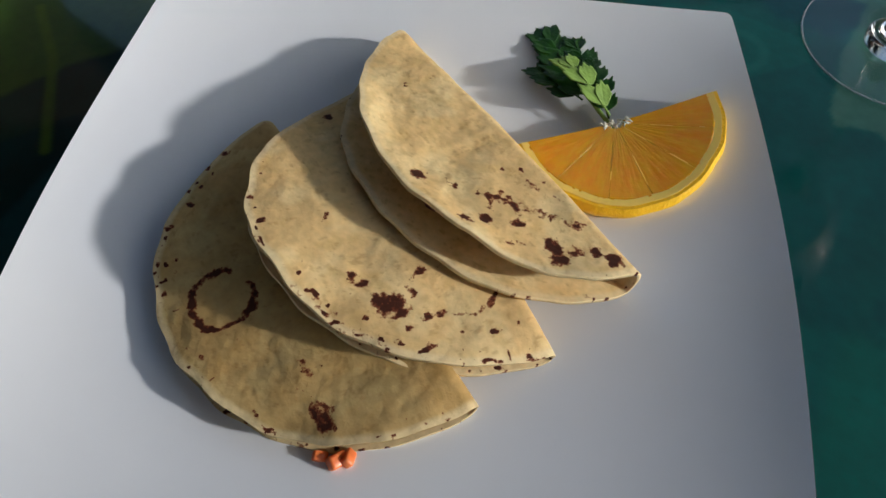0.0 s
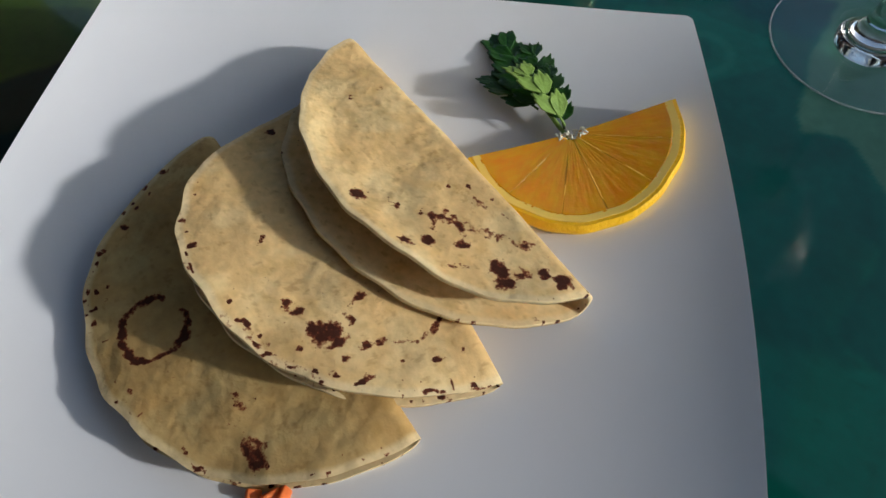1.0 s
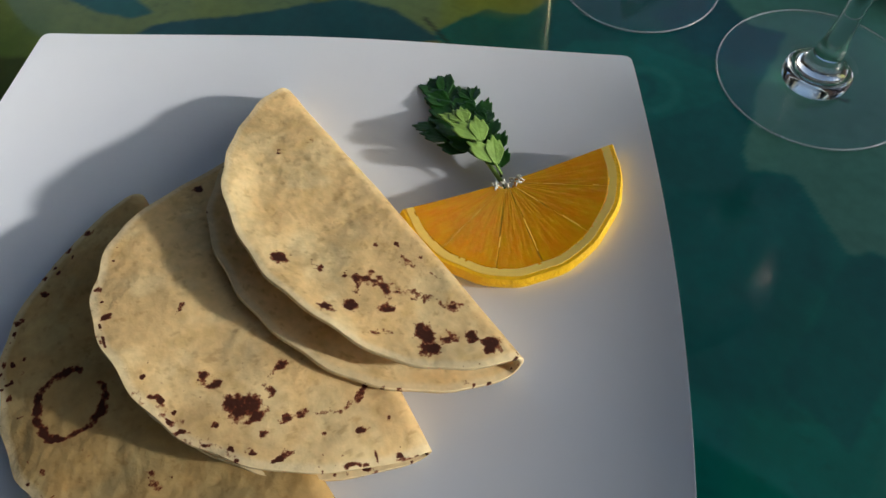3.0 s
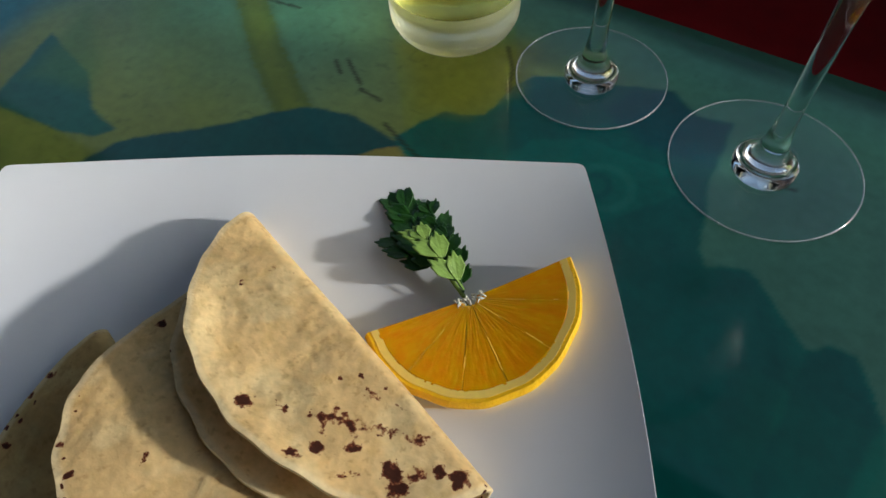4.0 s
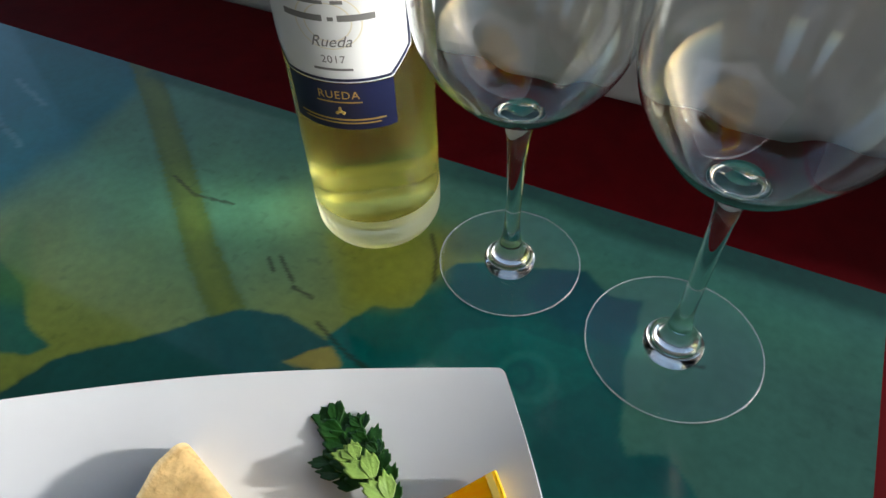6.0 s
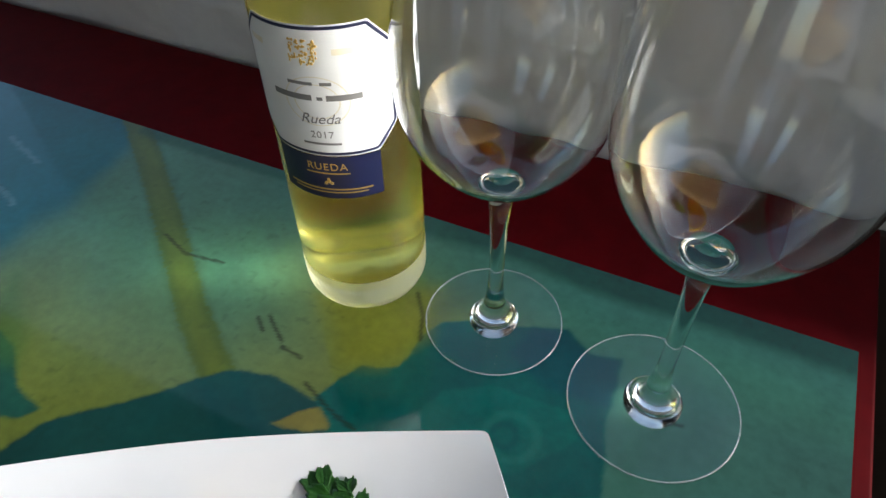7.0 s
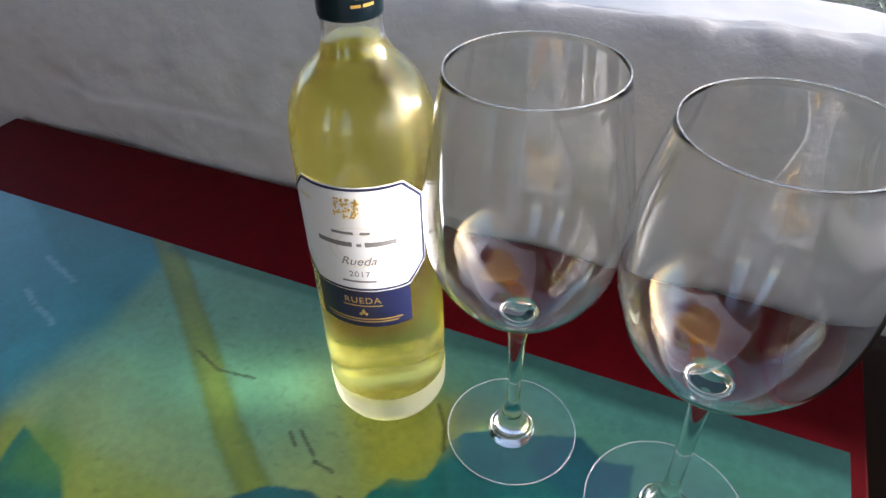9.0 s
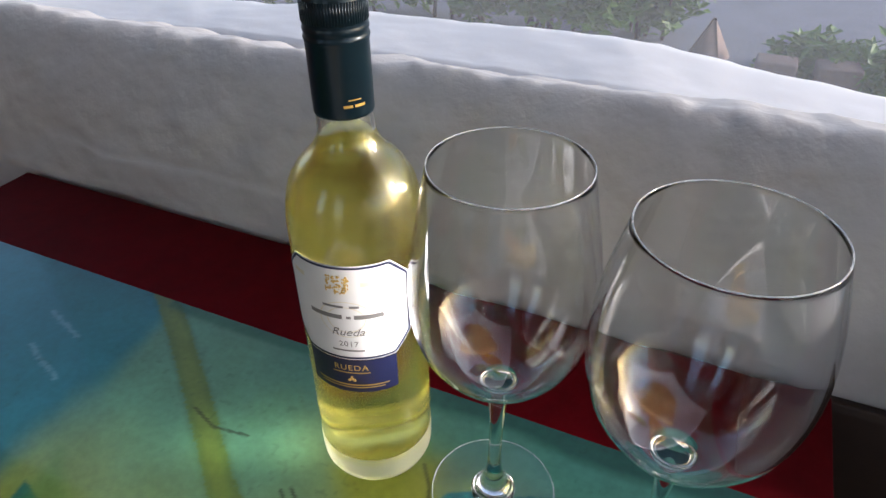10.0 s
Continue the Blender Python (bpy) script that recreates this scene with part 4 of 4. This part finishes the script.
def wrapped_text(text, size, z, mid_deg, radius, shear=0.0, spread=1.0):
    """Lettering bent round a cylinder's side."""
    cu = bpy.data.curves.new("lettering", "FONT")
    cu.body, cu.size, cu.align_x, cu.shear, cu.space_character = text, size, "CENTER", shear, spread
    cu.extrude = 0.00006
    tmp = bpy.data.objects.new("lettering", cu)
    scene.collection.objects.link(tmp)
    me = bpy.data.meshes.new_from_object(tmp.evaluated_get(bpy.context.evaluated_depsgraph_get()))
    bpy.data.objects.remove(tmp)
    for v in me.vertices:
        t, r = radians(mid_deg) + v.co.x / radius, radius + v.co.z
        v.co = (r * math.sin(t), -r * math.cos(t), z + v.co.y)
    return me


def build_bottle():
    bottle = thing("wine_bottle", "clear glass bottle of pale yellow white wine with a screw cap", "bottle", BOTTLE)
    outer = curve_through([(0.0, 0.0120), (0.018, 0.0085), (0.029, 0.0006), (0.0335, 0.0016), (0.0380, 0.0085), (R_B, 0.022), (R_B, 0.10), (R_B, 0.19), (0.0391, 0.212), (0.0362, 0.228), (0.0295, 0.2405),
                           (0.0205, 0.2500), (0.0163, 0.2575), (0.0153, 0.266), (0.0150, 0.29), (0.0150, 0.326)], 5)
    inner = curve_through([(0.0130, 0.326), (0.0130, 0.29), (0.0132, 0.266), (0.0142, 0.258), (0.0185, 0.2490), (0.0275, 0.2385), (0.0340, 0.2265), (0.0367, 0.211), (0.0371, 0.19), (0.0371, 0.10), (0.0371, 0.034), (0.0350, 0.0235), (0.026, 0.0180), (0.012, 0.0200), (0.0, 0.0215)], 5)
    part("glass_body", lathe("glass_body", outer + inner, 96), BOTTLE_GLASS, bottle, "clear glass").visible_shadow = False
    base = [(0.030, 0.0002)] + [(r + 0.00025, z) for r, z in outer if r > 0.0325 and z < 0.031] + [(R_B + 0.00025, 0.031)]
    part("stippled_base", lathe("stippled_base", base, 96), GLOW_BASE, bottle, "glass base, the pale glow of gathered sunlight put into its colour").visible_shadow = False
    wine = curve_through([(0.0, 0.0217), (0.012, 0.0202), (0.026, 0.0182), (0.03525, 0.0235), (0.0373, 0.034), (0.0373, 0.10), (0.0373, 0.19), (0.0369, 0.211), (0.0342, 0.2265), (0.0277, 0.2385), (0.0187, 0.2490), (0.0144, 0.258)], 5)
    wine += [(0.0143, 0.2592), (0.0, 0.2590)]
    part("wine", lathe("wine", wine, 96), WINE, bottle, "pale yellow white wine").visible_shadow = False
    mid = -22.0

    def octagon(z, margin=0.0):
        lo, hi = 0.1275, 0.1975
        cut = max(0.0, (0.1405 - z) / (0.1405 - lo), (z - 0.1845) / (hi - 0.1845))
        return 60 - 17.5 * cut - margin * 1.6

    part("front_label", label_patch(octagon, 0.1275, 0.1975, mid, R_B + 0.00035, 40, 60), WHITE_LABEL, bottle, "white octagonal paper label")
    front = bottle.children[-1]

    def frame_line():
        """The printed border, following the label's eight sides."""
        pts = [(-41.5, 0.1960), (41.5, 0.1960), (58.0, 0.1838), (58.0, 0.1412), (41.5, 0.1290), (-41.5, 0.1290), (-58.0, 0.1412), (-58.0, 0.1838)]
        verts, faces = [], []
        for (a0, z0), (a1, z1) in zip(pts, pts[1:] + pts[:1]):
            n = 24
            dx, dz = radians(a1 - a0) * R_B, z1 - z0
            ln = math.hypot(dx, dz)
            ox, oz = -dz / ln * 0.0008, dx / ln * 0.0008
            base = len(verts)
            for i in range(n + 1):
                t, z = radians(mid + a0 + (a1 - a0) * i / n), z0 + dz * i / n
                for sgn in (-1, 1):
                    tt = t + sgn * ox / R_B
                    r = R_B + 0.0006
                    verts.append((r * math.sin(tt), -r * math.cos(tt), z + sgn * oz))
            faces += [(base + 2 * i, base + 2 * i + 1, base + 2 * i + 3, base + 2 * i + 2) for i in range(n)]
        return mesh_of("border", verts, faces)

    part("border", frame_line(), NAVY_LINE, front, "dark blue printed border")
    navy = part("lower_label", label_patch(lambda z: 42.5, 0.0995, 0.1270, mid, R_B + 0.00035, 10, 50), NAVY, bottle, "dark blue lower label")
    rr = R_B + 0.00055
    part("lettering", wrapped_text("RUEDA", 0.0062, 0.1183, mid + 1, rr, 0, 1.15), GOLD, navy, "gold lettering")
    part("lettering", wrapped_text("2017", 0.0056, 0.1385, mid + 2, rr, 0, 1.1), GREY_PRINT, front, "grey printed year")
    part("lettering", wrapped_text("Rueda", 0.0080, 0.1470, mid + 2, rr, 0.35), GREY_PRINT, front, "grey italic lettering")
    # words that name the maker are plain bars
    bars = [(front, -31, -1, 0.1596, 0.1627, GREY_PRINT), (front, 2.5, 6.5, 0.1599, 0.1618, GREY_PRINT), (front, 9, 34, 0.1596, 0.1627, GREY_PRINT), (front, -17, 1, 0.1678, 0.1695, GREY_PRINT),
            (front, 6, 14, 0.1678, 0.1695, GREY_PRINT), (front, -13, 15, 0.1343, 0.1356, GREY_PRINT), (front, -48, -34, 0.1835, 0.1865, PALE_GOLD), (front, 17, 38, 0.1830, 0.1860, PALE_GOLD),
            (navy, -16, 18, 0.1158, 0.1166, GOLD), (navy, -34, 34, 0.1052, 0.1062, GOLD), (navy, -30, 30, 0.1032, 0.1040, GOLD)]
    for parent, a0, a1, z0, z1, mat in bars:
        part("print_bar", label_patch(lambda z: (a1 - a0) / 2, z0, z1, mid + (a0 + a1) / 2, rr, 2, 12), mat, parent)
    bm = bmesh.new()
    rnd = random.Random(8)
    for k in range(80):
        t, z = radians(mid - 2 + rnd.uniform(-10, 10)), 0.1845 + rnd.uniform(-0.0062, 0.0062)
        bmesh.ops.create_icosphere(bm, subdivisions=1, radius=1.0, matrix=Matrix.LocRotScale(((rr) * math.sin(t), -rr * math.cos(t), z), Euler((0, 0, t)), (rnd.uniform(0.0004, 0.0010), 0.0001, rnd.uniform(0.0004, 0.0012))))
    part("crest", bm, GOLD, front, "small gold printed crest")
    bm = bmesh.new()
    for dx, dz, s in ((0, 0, 0.0014), (-0.0016, -0.0012, 0.0012), (0.0016, -0.0012, 0.0012), (0, 0.0016, 0.0009)):
        t = radians(mid + 1) + dx / rr
        bmesh.ops.create_icosphere(bm, subdivisions=1, radius=1.0, matrix=Matrix.LocRotScale((rr * math.sin(t), -rr * math.cos(t), 0.1110 + dz), Euler((0, 0, t)), (s, 0.0001, s)))
    part("emblem", bm, GOLD, navy, "small gold emblem")
    for q in (18, 12.5):
        verts = []
        for i in range(65):
            tt = 2 * math.pi * i / 64
            for r in (q, q + 0.7):
                t = radians(mid + 2 + r * 1.25 * math.cos(tt))
                verts.append(((rr - 0.0001) * math.sin(t), -(rr - 0.0001) * math.cos(t), 0.1590 + r * 0.00072 * math.sin(tt)))
        part("watermark", mesh_of("watermark", verts, [(2 * i, 2 * i + 1, 2 * i + 3, 2 * i + 2) for i in range(64)]), PALE_GOLD, front, "faint printed circle")
    back = part("back_label", label_patch(lambda z: 22 - 6 * abs(z - 0.17) / 0.025, 0.145, 0.195, 84, R_B + 0.00035, 14, 24), WHITE_LABEL, bottle, "white back label")
    part("print_bar", label_patch(lambda z: 5, 0.160, 0.176, 72, rr, 3, 6), GREY_PRINT, back, "grey printed square")
    # screw cap with a knurled top and a bead
    cap = [(0.0148, 0.2712), (0.0158, 0.2712), (0.0160, 0.2725), (0.0160, 0.3080), (0.0163, 0.3088), (0.0166, 0.3100), (0.0163, 0.3112), (0.0158, 0.3120), (0.0163, 0.3132), (0.0165, 0.3145), (0.0162, 0.3156), (0.0160, 0.3166),
           (0.0162, 0.3175), (0.0162, 0.3300), (0.0156, 0.3312), (0.0, 0.3314)]
    cap_ob = part("screw_cap", lathe("screw_cap", cap, 96), CAP, bottle, "dark blue-green metal screw cap")
    bm = bmesh.new()
    for k in range(72):
        t = 2 * math.pi * k / 72
        m = Matrix.LocRotScale((0.0162 * math.cos(t), 0.0162 * math.sin(t), 0.3232), Euler((0, 0, t)), (0.0007, 0.0007, 0.0105))
        bmesh.ops.create_cube(bm, size=1.0, matrix=m)
    part("knurling", bm, CAP, cap_ob, "fine vertical ribs")
    for a0, a1, z0, z1 in ((-4, 13, 0.2776, 0.2790), (17, 38, 0.2776, 0.2790), (6, 30, 0.2812, 0.2818)):
        part("print_bar", label_patch(lambda z: (a1 - a0) / 2, z0, z1, (a0 + a1) / 2, 0.01615, 2, 12), GOLD, cap_ob)
    return bottle


build_bottle()


# ---- wine glasses ----
def build_glass(x, y, foot, bowl, rim_z, label):
    glass = thing("wine_glass", label, "wine glass", pose(x, y, 0.0004), group="wine glasses beside the bottle")
    outer = curve_through([(0.0, 0.0), (foot * 0.6, 0.0), (foot - 0.001, 0.0003), (foot, 0.0012), (foot - 0.0012, 0.0022), (foot * 0.7, 0.0025), (foot * 0.42, 0.0030), (0.0135, 0.0048), (0.0090, 0.0095), (0.0064, 0.0190), (0.0047, 0.034), (0.0045, 0.055), (0.0050, bowl[0][1] - 0.032), (0.0066, bowl[0][1] - 0.013)] + bowl, 6)
    b = [(r - 0.0009, z + 0.0009 * (r < 0.035)) for r, z in bowl if r > 0.02][::-1]
    low = [p for p in bowl if p[0] > 0.0120][0]
    inner = curve_through([(bowl[-1][0] - 0.0009, rim_z + 0.0002)] + b[1:] + [(low[0] * 0.56, low[1] - 0.0014), (low[0] * 0.24, low[1] - 0.0025), (0.0, low[1] - 0.0028)], 6)
    k_foot = next(i for i, (r, z) in enumerate(outer) if z > 0.0036)
    k_bowl = next(i for i, (r, z) in enumerate(outer) if z > bowl[0][1] - 0.012)
    rim = [(bowl[-1][0] - 0.0001, rim_z + 0.0004), (bowl[-1][0] - 0.00045, rim_z + 0.0006), (bowl[-1][0] - 0.0008, rim_z + 0.0004)]
    part("foot", lathe("foot", outer[:k_foot + 1], 112), FOOT_GLASS, glass, "flat round glass foot")
    part("stem", lathe("stem", [(0.0, 0.0001), (outer[k_foot][0], 0.0001)] + outer[k_foot:k_bowl + 1], 112), GLASS, glass, "slender glass stem")
    part("bowl", lathe("bowl", outer[k_bowl:] + rim + inner, 112), GLASS, glass, "thin empty glass bowl")
    for name, r, z, thick in (("rim", bowl[-1][0] - 0.00045, rim_z + 0.0004, 0.00032), ("foot_edge", foot - 0.0001, 0.0012, 0.00036)):
        ring = [(r + thick * math.cos(a * math.pi / 5), z + thick * math.sin(a * math.pi / 5)) for a in range(11)]
        part(name, lathe(name, ring, 112), RIM, glass, "glass edge whitened to carry its highlight")
    for ob in glass.children:
        ob.visible_shadow = False
    return glass


build_glass(0.2142, 0.4252, 0.0428, [(0.0106, 0.1122), (0.0202, 0.1163), (0.0290, 0.1233), (0.0398, 0.1355), (0.0490, 0.1528), (0.0522, 0.1741), (0.0518, 0.1976), (0.0475, 0.2250), (0.0412, 0.2592)], 0.2592, "empty clear wine glass with a tall stem beside the bottle")
build_glass(0.2868, 0.3478, 0.0476, [(0.0115, 0.1222), (0.0215, 0.1262), (0.0300, 0.1328), (0.0390, 0.1445), (0.0480, 0.1610), (0.0524, 0.1811), (0.0530, 0.2029), (0.0498, 0.2274), (0.0421, 0.2602)], 0.2602, "empty clear wine glass with a broad bowl near the plate")
